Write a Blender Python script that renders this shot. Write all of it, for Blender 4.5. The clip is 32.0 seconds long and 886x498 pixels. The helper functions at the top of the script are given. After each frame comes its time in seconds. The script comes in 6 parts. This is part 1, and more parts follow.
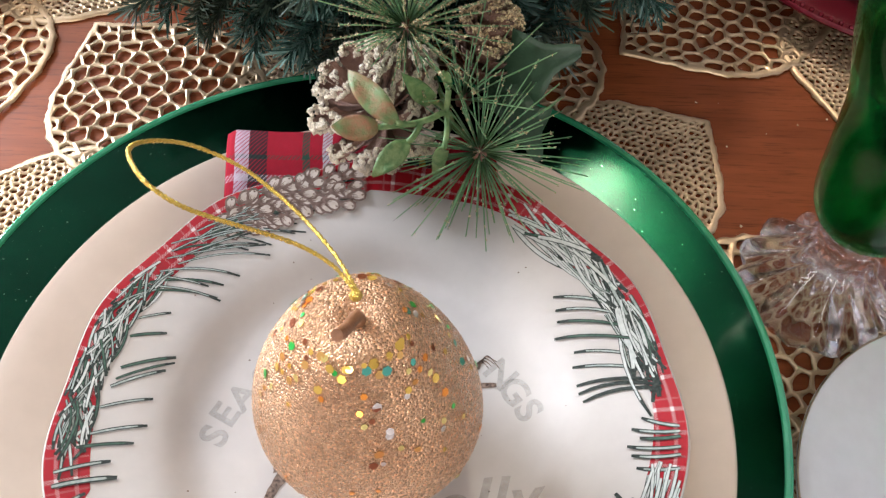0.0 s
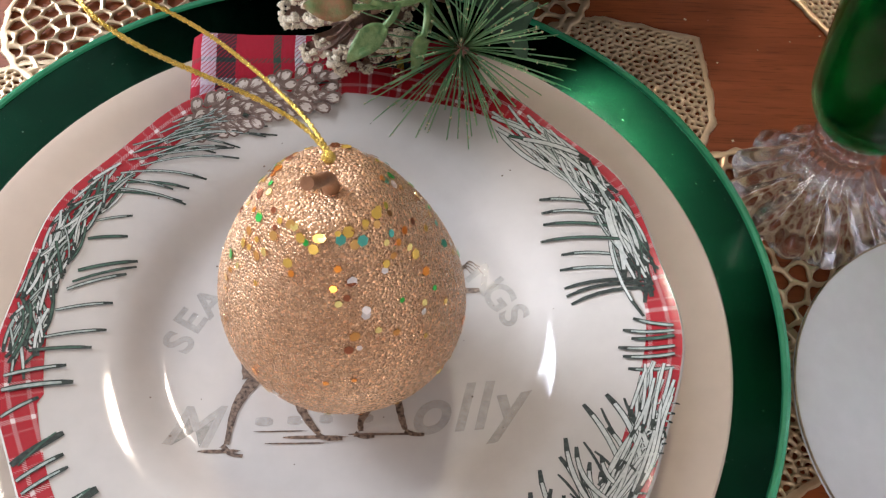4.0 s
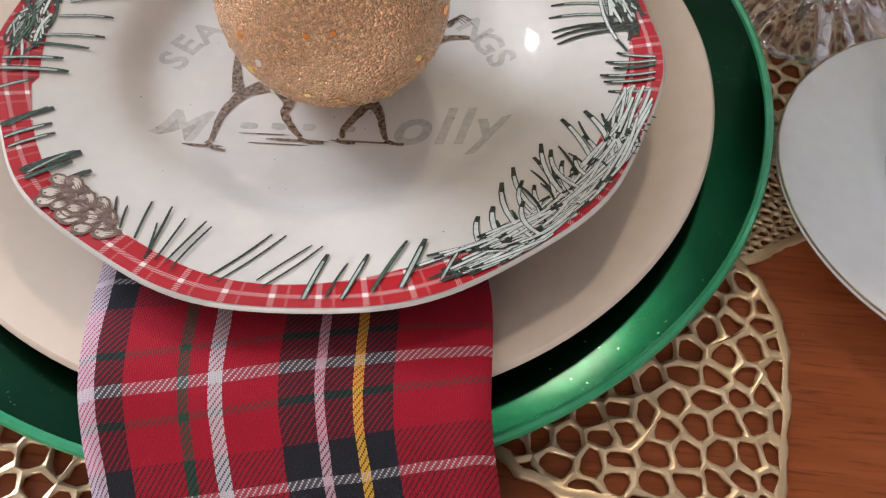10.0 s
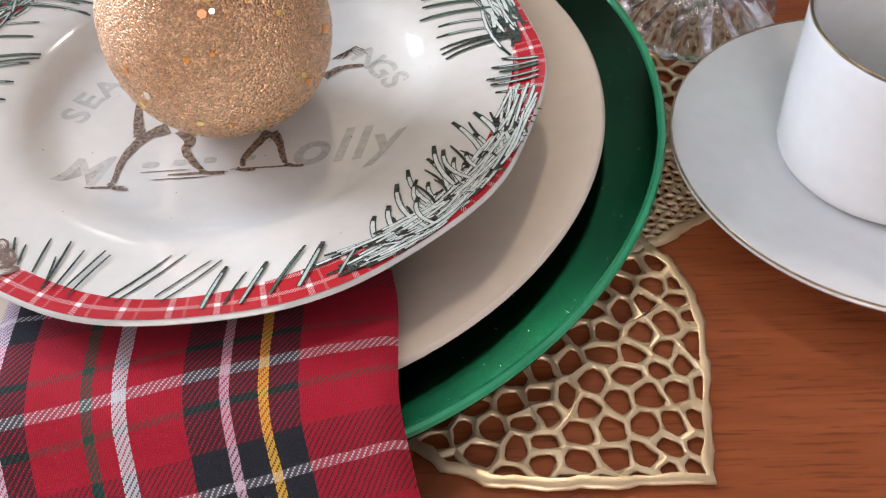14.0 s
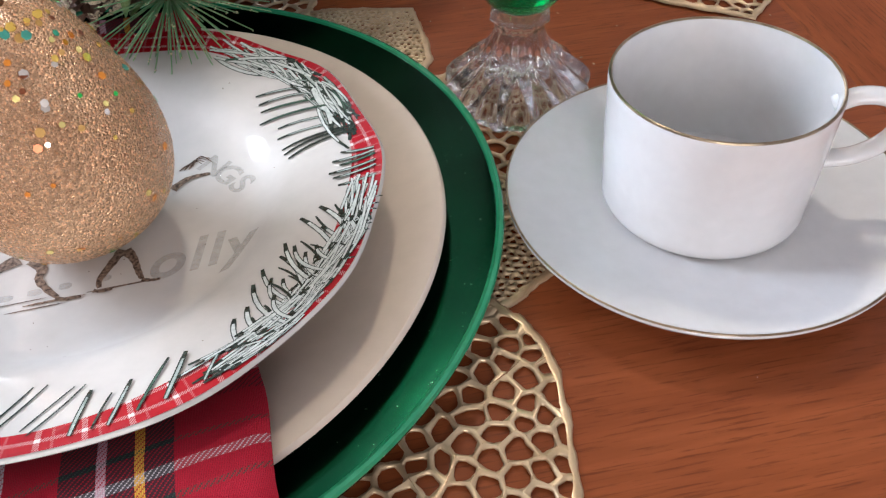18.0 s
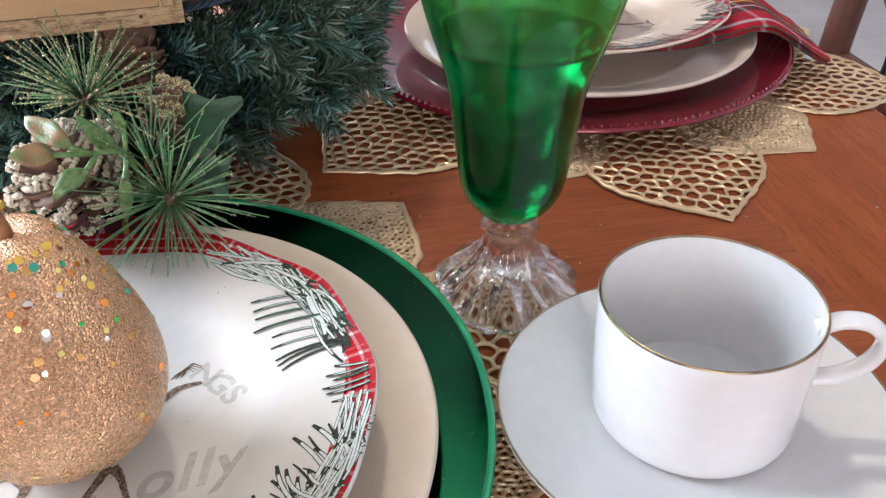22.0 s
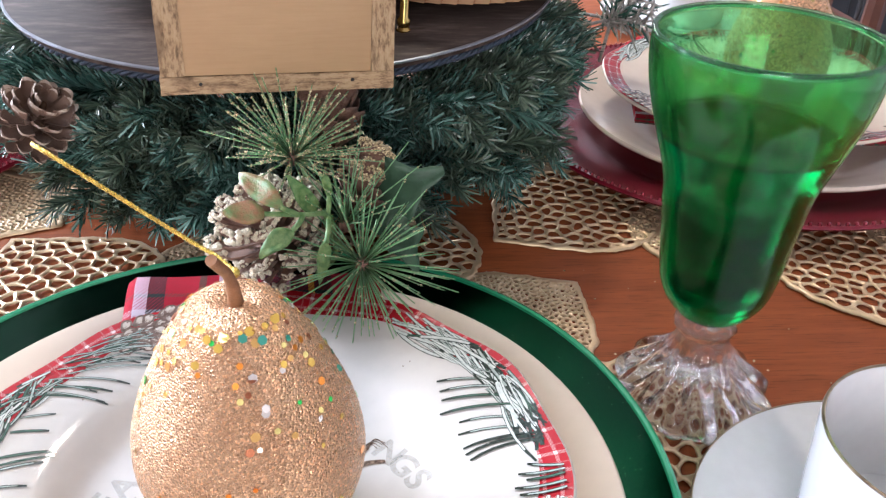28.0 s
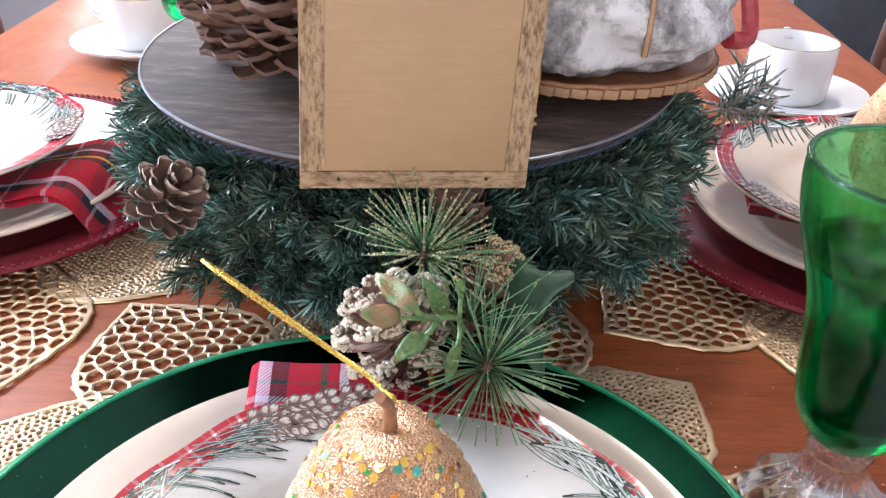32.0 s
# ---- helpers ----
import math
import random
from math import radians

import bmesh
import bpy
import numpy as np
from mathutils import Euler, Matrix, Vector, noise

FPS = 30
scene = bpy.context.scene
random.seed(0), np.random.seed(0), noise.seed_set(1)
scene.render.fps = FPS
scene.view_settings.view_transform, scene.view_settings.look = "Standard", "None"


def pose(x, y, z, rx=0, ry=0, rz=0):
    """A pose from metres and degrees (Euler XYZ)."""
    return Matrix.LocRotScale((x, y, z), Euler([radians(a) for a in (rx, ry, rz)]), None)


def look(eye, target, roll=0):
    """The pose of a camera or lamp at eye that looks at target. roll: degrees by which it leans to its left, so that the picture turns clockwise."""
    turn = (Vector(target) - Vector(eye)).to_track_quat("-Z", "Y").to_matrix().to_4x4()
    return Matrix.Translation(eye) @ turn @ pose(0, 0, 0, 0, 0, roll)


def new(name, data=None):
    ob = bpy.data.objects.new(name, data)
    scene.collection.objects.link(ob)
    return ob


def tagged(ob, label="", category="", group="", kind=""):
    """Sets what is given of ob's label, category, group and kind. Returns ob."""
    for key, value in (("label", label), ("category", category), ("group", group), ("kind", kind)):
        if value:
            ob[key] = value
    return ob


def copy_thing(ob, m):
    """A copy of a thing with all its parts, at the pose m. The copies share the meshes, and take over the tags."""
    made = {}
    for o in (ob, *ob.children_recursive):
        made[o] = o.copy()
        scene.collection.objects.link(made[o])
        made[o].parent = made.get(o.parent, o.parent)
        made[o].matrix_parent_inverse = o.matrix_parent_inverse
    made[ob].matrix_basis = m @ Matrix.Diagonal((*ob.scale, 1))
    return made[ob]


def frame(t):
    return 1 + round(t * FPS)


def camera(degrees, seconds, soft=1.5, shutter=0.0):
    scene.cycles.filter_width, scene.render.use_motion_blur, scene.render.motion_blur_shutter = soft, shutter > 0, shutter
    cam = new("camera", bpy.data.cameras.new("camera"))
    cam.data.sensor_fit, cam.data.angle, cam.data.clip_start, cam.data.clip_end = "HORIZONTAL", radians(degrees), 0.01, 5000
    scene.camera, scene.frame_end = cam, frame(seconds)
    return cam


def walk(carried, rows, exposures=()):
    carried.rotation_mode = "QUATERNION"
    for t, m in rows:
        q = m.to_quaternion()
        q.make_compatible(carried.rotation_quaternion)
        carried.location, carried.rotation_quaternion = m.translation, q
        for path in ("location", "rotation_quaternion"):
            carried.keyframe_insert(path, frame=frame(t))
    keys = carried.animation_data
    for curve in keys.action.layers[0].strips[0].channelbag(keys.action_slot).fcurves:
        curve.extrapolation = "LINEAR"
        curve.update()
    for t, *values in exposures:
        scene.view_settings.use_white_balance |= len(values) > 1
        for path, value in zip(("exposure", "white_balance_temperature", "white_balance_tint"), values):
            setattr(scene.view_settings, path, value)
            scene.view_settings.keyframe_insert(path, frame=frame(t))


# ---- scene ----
cam = camera(53.49, 32.0, 1.3)
PATH = [
    (0, (0.0293, 0.0001, 0.3261), (0.0031, 0.5471, -0.5106), -0.15),
    (0.5, (0.0308, 0.0018, 0.3259), (0.0032, 0.5758, -0.4925), -0.38),
    (1, (0.0347, -0.0016, 0.3181), (0.0092, 0.5794, -0.4955), -0.30),
    (1.5, (0.0379, -0.0053, 0.3107), (0.0131, 0.5728, -0.5049), -0.39),
    (2, (0.0387, -0.0081, 0.3056), (0.0147, 0.5636, -0.5146), -0.42),
    (2.5, (0.0383, -0.0098, 0.3022), (0.0186, 0.5553, -0.5226), -0.07),
    (4.5, (0.0281, -0.0220, 0.2885), (0.0295, 0.5052, -0.5612), 2.39),
    (5, (0.0288, -0.0294, 0.2820), (0.0280, 0.4894, -0.5728), 2.80),
    (5.5, (0.0302, -0.0361, 0.2785), (0.0260, 0.4802, -0.5779), 2.92),
    (6, (0.0328, -0.0458, 0.2751), (0.0288, 0.4741, -0.5791), 3.19),
    (6.5, (0.0359, -0.0540, 0.2759), (0.0309, 0.4677, -0.5772), 3.29),
    (7, (0.0403, -0.0630, 0.2752), (0.0318, 0.4596, -0.5773), 3.29),
    (7.5, (0.0436, -0.0721, 0.2705), (0.0363, 0.4504, -0.5821), 3.78),
    (8, (0.0445, -0.0808, 0.2638), (0.0337, 0.4449, -0.5869), 3.79),
    (8.5, (0.0461, -0.0876, 0.2579), (0.0292, 0.4443, -0.5887), 3.42),
    (9, (0.0472, -0.0938, 0.2542), (0.0278, 0.4456, -0.5877), 3.44),
    (9.5, (0.0486, -0.1003, 0.2486), (0.0230, 0.4586, -0.5802), 3.11),
    (10, (0.0510, -0.1045, 0.2408), (0.0145, 0.4709, -0.5763), 2.30),
    (10.5, (0.0504, -0.1073, 0.2384), (0.0084, 0.4830, -0.5677), 2.00),
    (11, (0.0519, -0.1106, 0.2357), (0.0033, 0.5019, -0.5532), 1.58),
    (11.5, (0.0550, -0.1173, 0.2288), (0.0021, 0.5112, -0.5472), 0.87),
    (12, (0.0577, -0.1210, 0.2242), (0.0033, 0.5138, -0.5465), -0.36),
    (12.5, (0.0626, -0.1252, 0.2228), (0.0092, 0.5179, -0.5410), -1.47),
    (13, (0.0668, -0.1255, 0.2227), (0.0160, 0.5228, -0.5370), -2.24),
    (13.5, (0.0722, -0.1275, 0.2231), (0.0275, 0.5308, -0.5284), -3.18),
    (14, (0.0753, -0.1283, 0.2246), (0.0562, 0.5369, -0.5218), -2.83),
    (14.5, (0.0776, -0.1308, 0.2254), (0.0865, 0.5435, -0.5130), -2.39),
    (15, (0.0790, -0.1326, 0.2280), (0.1131, 0.5478, -0.5040), -2.24),
    (15.5, (0.0808, -0.1358, 0.2295), (0.1386, 0.5513, -0.4947), -2.14),
    (17.5, (0.0858, -0.1384, 0.2366), (0.1912, 0.5655, -0.4658), -3.09),
    (18, (0.0852, -0.1372, 0.2371), (0.2006, 0.5738, -0.4565), -3.04),
    (18.5, (0.0859, -0.1357, 0.2379), (0.2058, 0.5836, -0.4463), -3.21),
    (19, (0.0864, -0.1352, 0.2386), (0.2144, 0.5976, -0.4297), -3.23),
    (19.5, (0.0839, -0.1332, 0.2411), (0.2272, 0.6184, -0.4028), -2.55),
    (20, (0.0831, -0.1314, 0.2432), (0.2354, 0.6343, -0.3816), -2.17),
    (20.5, (0.0827, -0.1293, 0.2459), (0.2414, 0.6489, -0.3617), -1.83),
    (21, (0.0816, -0.1276, 0.2488), (0.2441, 0.6603, -0.3452), -1.62),
    (21.5, (0.0818, -0.1260, 0.2529), (0.2451, 0.6704, -0.3295), -1.22),
    (22, (0.0824, -0.1222, 0.2596), (0.2480, 0.6830, -0.3099), -0.70),
    (22.5, (0.0829, -0.1202, 0.2636), (0.2491, 0.6932, -0.2938), -0.40),
    (23, (0.0830, -0.1187, 0.2649), (0.2462, 0.7035, -0.2806), 0.11),
    (23.5, (0.0813, -0.1162, 0.2677), (0.2434, 0.7115, -0.2695), 0.96),
    (24, (0.0789, -0.1146, 0.2652), (0.2388, 0.7164, -0.2677), 1.19),
    (24.5, (0.0780, -0.1141, 0.2636), (0.2341, 0.7198, -0.2658), 1.19),
    (26.5, (0.0609, -0.1070, 0.2617), (0.1704, 0.7381, -0.2616), 1.04),
    (27, (0.0579, -0.1045, 0.2629), (0.1503, 0.7426, -0.2606), 1.05),
    (27.5, (0.0522, -0.1007, 0.2640), (0.1307, 0.7463, -0.2617), 1.10),
    (28, (0.0465, -0.0977, 0.2656), (0.1029, 0.7512, -0.2601), 0.99),
    (28.5, (0.0414, -0.0965, 0.2673), (0.0850, 0.7527, -0.2591), 0.99),
    (29, (0.0356, -0.0938, 0.2693), (0.0674, 0.7553, -0.2579), 1.36),
    (29.5, (0.0303, -0.0923, 0.2713), (0.0496, 0.7565, -0.2570), 1.65),
    (30, (0.0257, -0.0906, 0.2723), (0.0356, 0.7594, -0.2545), 1.74),
    (30.5, (0.0214, -0.0878, 0.2763), (0.0174, 0.7637, -0.2480), 1.67),
    (31, (0.0186, -0.0852, 0.2796), (0.0084, 0.7702, -0.2382), 1.73),
    (31.5, (0.0174, -0.0825, 0.2848), (0.0047, 0.7796, -0.2218), 1.73),
    (32, (0.0182, -0.0822, 0.2872), (0.0033, 0.7899, -0.2018), 1.68),
]
EXPO = [(0.0, -0.30, 6220, 12), (1.0, -0.11, 6220, 12), (2.0, -0.27, 6170, 13), (6.0, -0.73, 6320, 12), (9.0, -0.72, 6370, 11), (13.0, -0.44, 6100, 10), (17.0, -0.31, 5950, 10), (20.0, -0.23, 5850, 9), (22.0, 0.0, 5850, 9), (24.0, 0.24, 5800, 11), (28.0, 0.16, 5750, 11), (32.0, 0.14, 5700, 12)]
walk(cam, [(t, look(eye, target, roll)) for t, eye, target, roll in PATH], EXPO)

# ---------------------------------------------------------------- light
world = bpy.data.worlds.new("world")
scene.world = world
world.use_nodes = True
wn = world.node_tree
sky = wn.nodes.new("ShaderNodeTexSky")
sky.sky_type = "NISHITA"
sky.sun_disc = False
sky.sun_elevation, sky.sun_rotation = radians(35), radians(300)
wn.links.new(sky.outputs[0], wn.nodes["Background"].inputs[0])
wn.nodes["Background"].inputs[1].default_value = 0.12


def area(name, m, w, h, power, colour):
    d = bpy.data.lights.new(name, "AREA")
    d.shape, d.size, d.size_y, d.energy, d.color = "RECTANGLE", w, h, power, colour
    ob = new(name, d)
    ob.matrix_world = m
    return ob


DAY, WARM = (0.87, 0.92, 1.0), (1.0, 0.89, 0.80)
area("window_light", look((-1.86, 1.30, 0.80), (0.0, 0.3, 0.0)), 1.2, 1.2, 185.0, DAY)
area("window_light", look((-0.55, 3.36, 0.62), (-0.2, 0.4, 0.0)), 1.9, 1.25, 58.0, (1.0, 0.90, 0.83))
area("window_light", look((-0.3, -2.16, 0.62), (0.0, 0.2, 0.0)), 1.1, 1.25, 46.0, WARM)
lamp = area("ceiling_lamp_light", look((0.13, 1.22, 1.655), (0.13, 1.22, 0.0)), 0.2, 0.2, 19.0, (1.0, 0.86, 0.68))
lamp.data.shape = "DISK"

# ---------------------------------------------------------------- materials


def mat(name):
    m = bpy.data.materials.new(name)
    m.use_nodes = True
    nt = m.node_tree
    return m, nt, nt.nodes["Principled BSDF"]


def nd(nt, kind, **values):
    n = nt.nodes.new(kind)
    for k, v in values.items():
        if k in n.inputs:
            n.inputs[k].default_value = v
    return n


def ramp(nt, fac, stops, constant=False):
    n = nt.nodes.new("ShaderNodeValToRGB")
    n.color_ramp.interpolation = "CONSTANT" if constant else "LINEAR"
    e = n.color_ramp.elements
    while len(e) < len(stops):
        e.new(0.5)
    for el, (p, c) in zip(e, stops):
        el.position, el.color = p, (*c, 1)
    nt.links.new(fac, n.inputs[0])
    return n.outputs[0]


def coords(nt, scale=(1, 1, 1), kind="Object", turn=(0, 0, 0)):
    tc = nt.nodes.new("ShaderNodeTexCoord")
    mp = nt.nodes.new("ShaderNodeMapping")
    mp.inputs["Scale"].default_value = scale
    mp.inputs["Rotation"].default_value = turn
    nt.links.new(tc.outputs[kind], mp.inputs[0])
    return mp.outputs[0]


def noise_tex(nt, vec, scale, detail=4.0, rough=0.55):
    n = nd(nt, "ShaderNodeTexNoise", Scale=scale, Detail=detail, Roughness=rough)
    nt.links.new(vec, n.inputs["Vector"])
    return n.outputs["Fac"]


def mixc(nt, fac, a, b, mode="MIX"):
    n = nt.nodes.new("ShaderNodeMix")
    n.data_type, n.blend_type = "RGBA", mode
    for slot, v in ((0, fac), (6, a), (7, b)):
        if isinstance(v, (int, float)):
            n.inputs[slot].default_value = v
        elif isinstance(v, tuple):
            n.inputs[slot].default_value = (*v, 1)
        else:
            nt.links.new(v, n.inputs[slot])
    return n.outputs[2]


def calc(nt, op, a, b=0.0):
    n = nt.nodes.new("ShaderNodeMath")
    n.operation = op
    for slot, v in ((0, a), (1, b)):
        if isinstance(v, (int, float)):
            n.inputs[slot].default_value = v
        else:
            nt.links.new(v, n.inputs[slot])
    return n.outputs[0]


def bump(nt, bsdf, height, strength, distance):
    b = nd(nt, "ShaderNodeBump", Strength=strength, Distance=distance)
    nt.links.new(height, b.inputs["Height"])
    nt.links.new(b.outputs[0], bsdf.inputs["Normal"])


def simple(name, a, b, scale, rough=0.5, metal=0.0, bumps=0.0, coat=0.0, fine=None, spread=0.12):
    """A surface of two near colours, mottled at one scale and grained at a finer one."""
    m, nt, p = mat(name)
    v = coords(nt)
    f = noise_tex(nt, v, scale, 5)
    g = noise_tex(nt, v, fine or scale * 9, 3)
    c = ramp(nt, f, [(0.35, a), (0.65, b)])
    c = mixc(nt, calc(nt, "MULTIPLY", g, 0.25), c, tuple(x * 0.55 for x in a))
    nt.links.new(c, p.inputs["Base Color"])
    r = calc(nt, "ADD", calc(nt, "MULTIPLY", g, spread), rough - spread / 2)
    nt.links.new(r, p.inputs["Roughness"])
    p.inputs["Metallic"].default_value = metal
    p.inputs["Coat Weight"].default_value = coat
    if bumps:
        bump(nt, p, g, 0.6, bumps)
    return m


# polished reddish-brown table wood: soft figure, short dark pores along the grain
def table_wood(name, across):
    m, nt, p = mat(name)
    turn = (lambda l, w: (l, w, w)) if across else (lambda l, w: (w, l, w))
    f1 = noise_tex(nt, coords(nt, turn(2.2, 16.0)), 3.0, 5, 0.6)
    pores = noise_tex(nt, coords(nt, turn(11.0, 210.0)), 4.0, 4, 0.65)
    f3 = noise_tex(nt, coords(nt, turn(5.0, 70.0)), 4.0, 4, 0.6)
    blotch = noise_tex(nt, coords(nt), 6.0, 3)
    c = ramp(nt, f1, [(0.3, (0.21, 0.053, 0.017)), (0.52, (0.28, 0.076, 0.024)), (0.75, (0.345, 0.10, 0.033))])
    c = mixc(nt, calc(nt, "MULTIPLY", ramp(nt, f3, [(0.42, (1, 1, 1)), (0.62, (0, 0, 0))]), 0.3), c, (0.15, 0.034, 0.010))
    c = mixc(nt, calc(nt, "MULTIPLY", ramp(nt, pores, [(0.36, (1, 1, 1)), (0.46, (0, 0, 0))]), 0.6), c, (0.075, 0.019, 0.007))
    c = mixc(nt, calc(nt, "MULTIPLY", blotch, 0.35), c, (0.22, 0.058, 0.018))
    lint = ramp(nt, noise_tex(nt, coords(nt), 330.0, 1), [(0.795, (0, 0, 0)), (0.82, (1, 1, 1))])
    c = mixc(nt, calc(nt, "MULTIPLY", lint, 0.5), c, (0.55, 0.42, 0.34))
    nt.links.new(c, p.inputs["Base Color"])
    r = ramp(nt, noise_tex(nt, coords(nt), 22.0, 5), [(0.3, (0.34,) * 3), (0.7, (0.48,) * 3)])
    nt.links.new(r, p.inputs["Roughness"])
    p.inputs["Specular IOR Level"].default_value = 0.14
    bump(nt, p, pores, 0.08, 0.0003)
    return m


M_TABLE = table_wood("table_wood", False)
M_TABLETOP = table_wood("table_top_wood", True)

M_PORC = simple("white_porcelain", (0.525, 0.50, 0.465), (0.56, 0.535, 0.50), 18, 0.075, spread=0.05)
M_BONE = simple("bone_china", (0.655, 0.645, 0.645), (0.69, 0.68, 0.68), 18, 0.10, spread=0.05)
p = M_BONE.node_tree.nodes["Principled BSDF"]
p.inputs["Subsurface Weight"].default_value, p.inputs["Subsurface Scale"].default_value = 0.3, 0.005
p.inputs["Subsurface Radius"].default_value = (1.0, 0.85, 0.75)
M_CREAM = simple("ivory_glaze", (0.615, 0.515, 0.42), (0.66, 0.555, 0.46), 14, 0.13, spread=0.06)
M_GOLDLINE = simple("worn_gold_rim", (0.24, 0.18, 0.12), (0.50, 0.39, 0.26), 120, 0.3, 0.9)
M_GREENCH = simple("green_lacquer", (0.0006, 0.0180, 0.0083), (0.0012, 0.0300, 0.0134), 30, 0.22, 0.95, coat=0.09, spread=0.1)
nt = M_GREENCH.node_tree
p = nt.nodes["Principled BSDF"]
dust = ramp(nt, noise_tex(nt, coords(nt), 520.0, 2), [(0.715, (0, 0, 0)), (0.76, (1, 1, 1))])
nt.links.new(mixc(nt, calc(nt, "MULTIPLY", dust, 0.5), p.inputs["Base Color"].links[0].from_socket, (0.30, 0.42, 0.34)), p.inputs["Base Color"])
p.inputs["Specular IOR Level"].default_value, p.inputs["Coat Roughness"].default_value = 0.2, 0.10
M_GREENEDGE = simple("green_glass_edge", (0.03, 0.30, 0.14), (0.05, 0.36, 0.18), 60, 0.15, 0.2, coat=0.5)
M_REDCH = simple("burgundy_lacquer", (0.17, 0.010, 0.022), (0.24, 0.016, 0.032), 24, 0.24, 0.45, coat=0.5)
M_MATGOLD = simple("champagne_gold_vinyl", (0.58, 0.42, 0.25), (0.70, 0.54, 0.35), 60, 0.36, 0.6, 0.0002)
M_STEM = simple("pear_stem", (0.20, 0.085, 0.035), (0.34, 0.16, 0.075), 160, 0.45, bumps=0.0004)
M_CORD = simple("gold_cord", (0.62, 0.42, 0.07), (0.80, 0.60, 0.16), 900, 0.28, 0.9, 0.0003)
M_SCALE = simple("cone_scale", (0.12, 0.055, 0.033), (0.27, 0.15, 0.10), 120, 0.62, bumps=0.0005)
M_SCALEPALE = simple("weathered_cone_scale", (0.11, 0.058, 0.038), (0.26, 0.165, 0.12), 160, 0.7, bumps=0.0006)
M_SCALEROSE = simple("rosy_cone_scale", (0.24, 0.125, 0.085), (0.42, 0.265, 0.195), 110, 0.6, bumps=0.0005)
M_SCALERIM = simple("pale_cone_scale_edge", (0.34, 0.25, 0.19), (0.54, 0.45, 0.38), 140, 0.7, bumps=0.0004)
M_NEEDLE = simple("pine_needle_green", (0.14, 0.33, 0.15), (0.28, 0.50, 0.24), 70, 0.3)
M_NEEDLEDK = simple("garland_needle", (0.055, 0.115, 0.078), (0.12, 0.215, 0.155), 90, 0.26)
M_NEEDLELT = simple("garland_needle_olive", (0.055, 0.115, 0.078), (0.12, 0.215, 0.155), 90, 0.34)
for m_, cols in ((M_NEEDLEDK, [(0, (0.02, 0.055, 0.044)), (0.35, (0.052, 0.112, 0.09)), (0.7, (0.086, 0.165, 0.135)), (1, (0.25, 0.40, 0.36))]),
                 (M_NEEDLELT, [(0, (0.022, 0.042, 0.03)), (0.4, (0.055, 0.085, 0.058)), (0.75, (0.085, 0.12, 0.082)), (1, (0.15, 0.19, 0.14))])):
    nt = m_.node_tree
    geo = nt.nodes.new("ShaderNodeNewGeometry")
    nt.links.new(ramp(nt, geo.outputs["Random Per Island"], cols), nt.nodes["Principled BSDF"].inputs["Base Color"])
for m_ in (M_NEEDLE,):
    nt = m_.node_tree
    p = nt.nodes["Principled BSDF"]
    tr = nt.nodes.new("ShaderNodeBsdfTranslucent")
    nt.links.new(p.inputs["Base Color"].links[0].from_socket, tr.inputs[0])
    mx = nt.nodes.new("ShaderNodeMixShader")
    mx.inputs[0].default_value = 0.25
    nt.links.new(p.outputs[0], mx.inputs[1])
    nt.links.new(tr.outputs[0], mx.inputs[2])
    nt.links.new(mx.outputs[0], nt.nodes["Material Output"].inputs[0])
M_TWIG = simple("brown_twig", (0.06, 0.03, 0.018), (0.11, 0.06, 0.035), 90, 0.75, bumps=0.0005)
M_LEAF = simple("pale_green_leaf", (0.085, 0.19, 0.055), (0.24, 0.34, 0.13), 330, 0.5, bumps=0.0006, fine=1100)
M_LEAFRED = simple("russet_leaf", (0.33, 0.15, 0.075), (0.13, 0.23, 0.075), 210, 0.5, bumps=0.0006, fine=1100)
M_HOLLY = simple("dark_holly_leaf", (0.018, 0.050, 0.024), (0.038, 0.088, 0.045), 90, 0.52, bumps=0.0006, fine=500)
M_PLY = simple("tan_board", (0.37, 0.23, 0.115), (0.435, 0.285, 0.15), 9, 0.6, fine=140)
nt = M_PLY.node_tree
p = nt.nodes["Principled BSDF"]
streak = noise_tex(nt, coords(nt, (6.0, 6.0, 90.0)), 7.0, 6, 0.65)
nt.links.new(mixc(nt, ramp(nt, streak, [(0.35, (0.35,) * 3), (0.6, (0, 0, 0))]), p.inputs["Base Color"].links[0].from_socket, (0.30, 0.18, 0.085)), p.inputs["Base Color"])
M_BASKET = simple("wicker", (0.22, 0.085, 0.035), (0.36, 0.17, 0.075), 120, 0.55, bumps=0.0005)
M_CANE = simple("pale_cane_binding", (0.30, 0.16, 0.08), (0.41, 0.25, 0.13), 120, 0.5, bumps=0.0003)
M_SILVER = simple("brushed_silver_edge", (0.20, 0.21, 0.23), (0.32, 0.33, 0.36), 60, 0.35, 0.8)
M_BLUECORD = simple("blue_braid", (0.015, 0.024, 0.042), (0.035, 0.05, 0.08), 300, 0.6, bumps=0.0006)
M_BRASS = simple("brass", (0.55, 0.38, 0.12), (0.66, 0.48, 0.18), 200, 0.25, 1.0)
M_BERRY = simple("frosted_red_berry", (0.28, 0.012, 0.02), (0.45, 0.05, 0.06), 200, 0.4, bumps=0.0003)
M_FROST = simple("frosted_twig", (0.22, 0.21, 0.19), (0.50, 0.47, 0.43), 260, 0.7, bumps=0.0006)
M_CHAIR = simple("chair_wood", (0.075, 0.022, 0.011), (0.13, 0.042, 0.022), 12, 0.5, fine=90)
M_IRON = simple("black_iron", (0.012, 0.011, 0.012), (0.025, 0.022, 0.022), 90, 0.5)
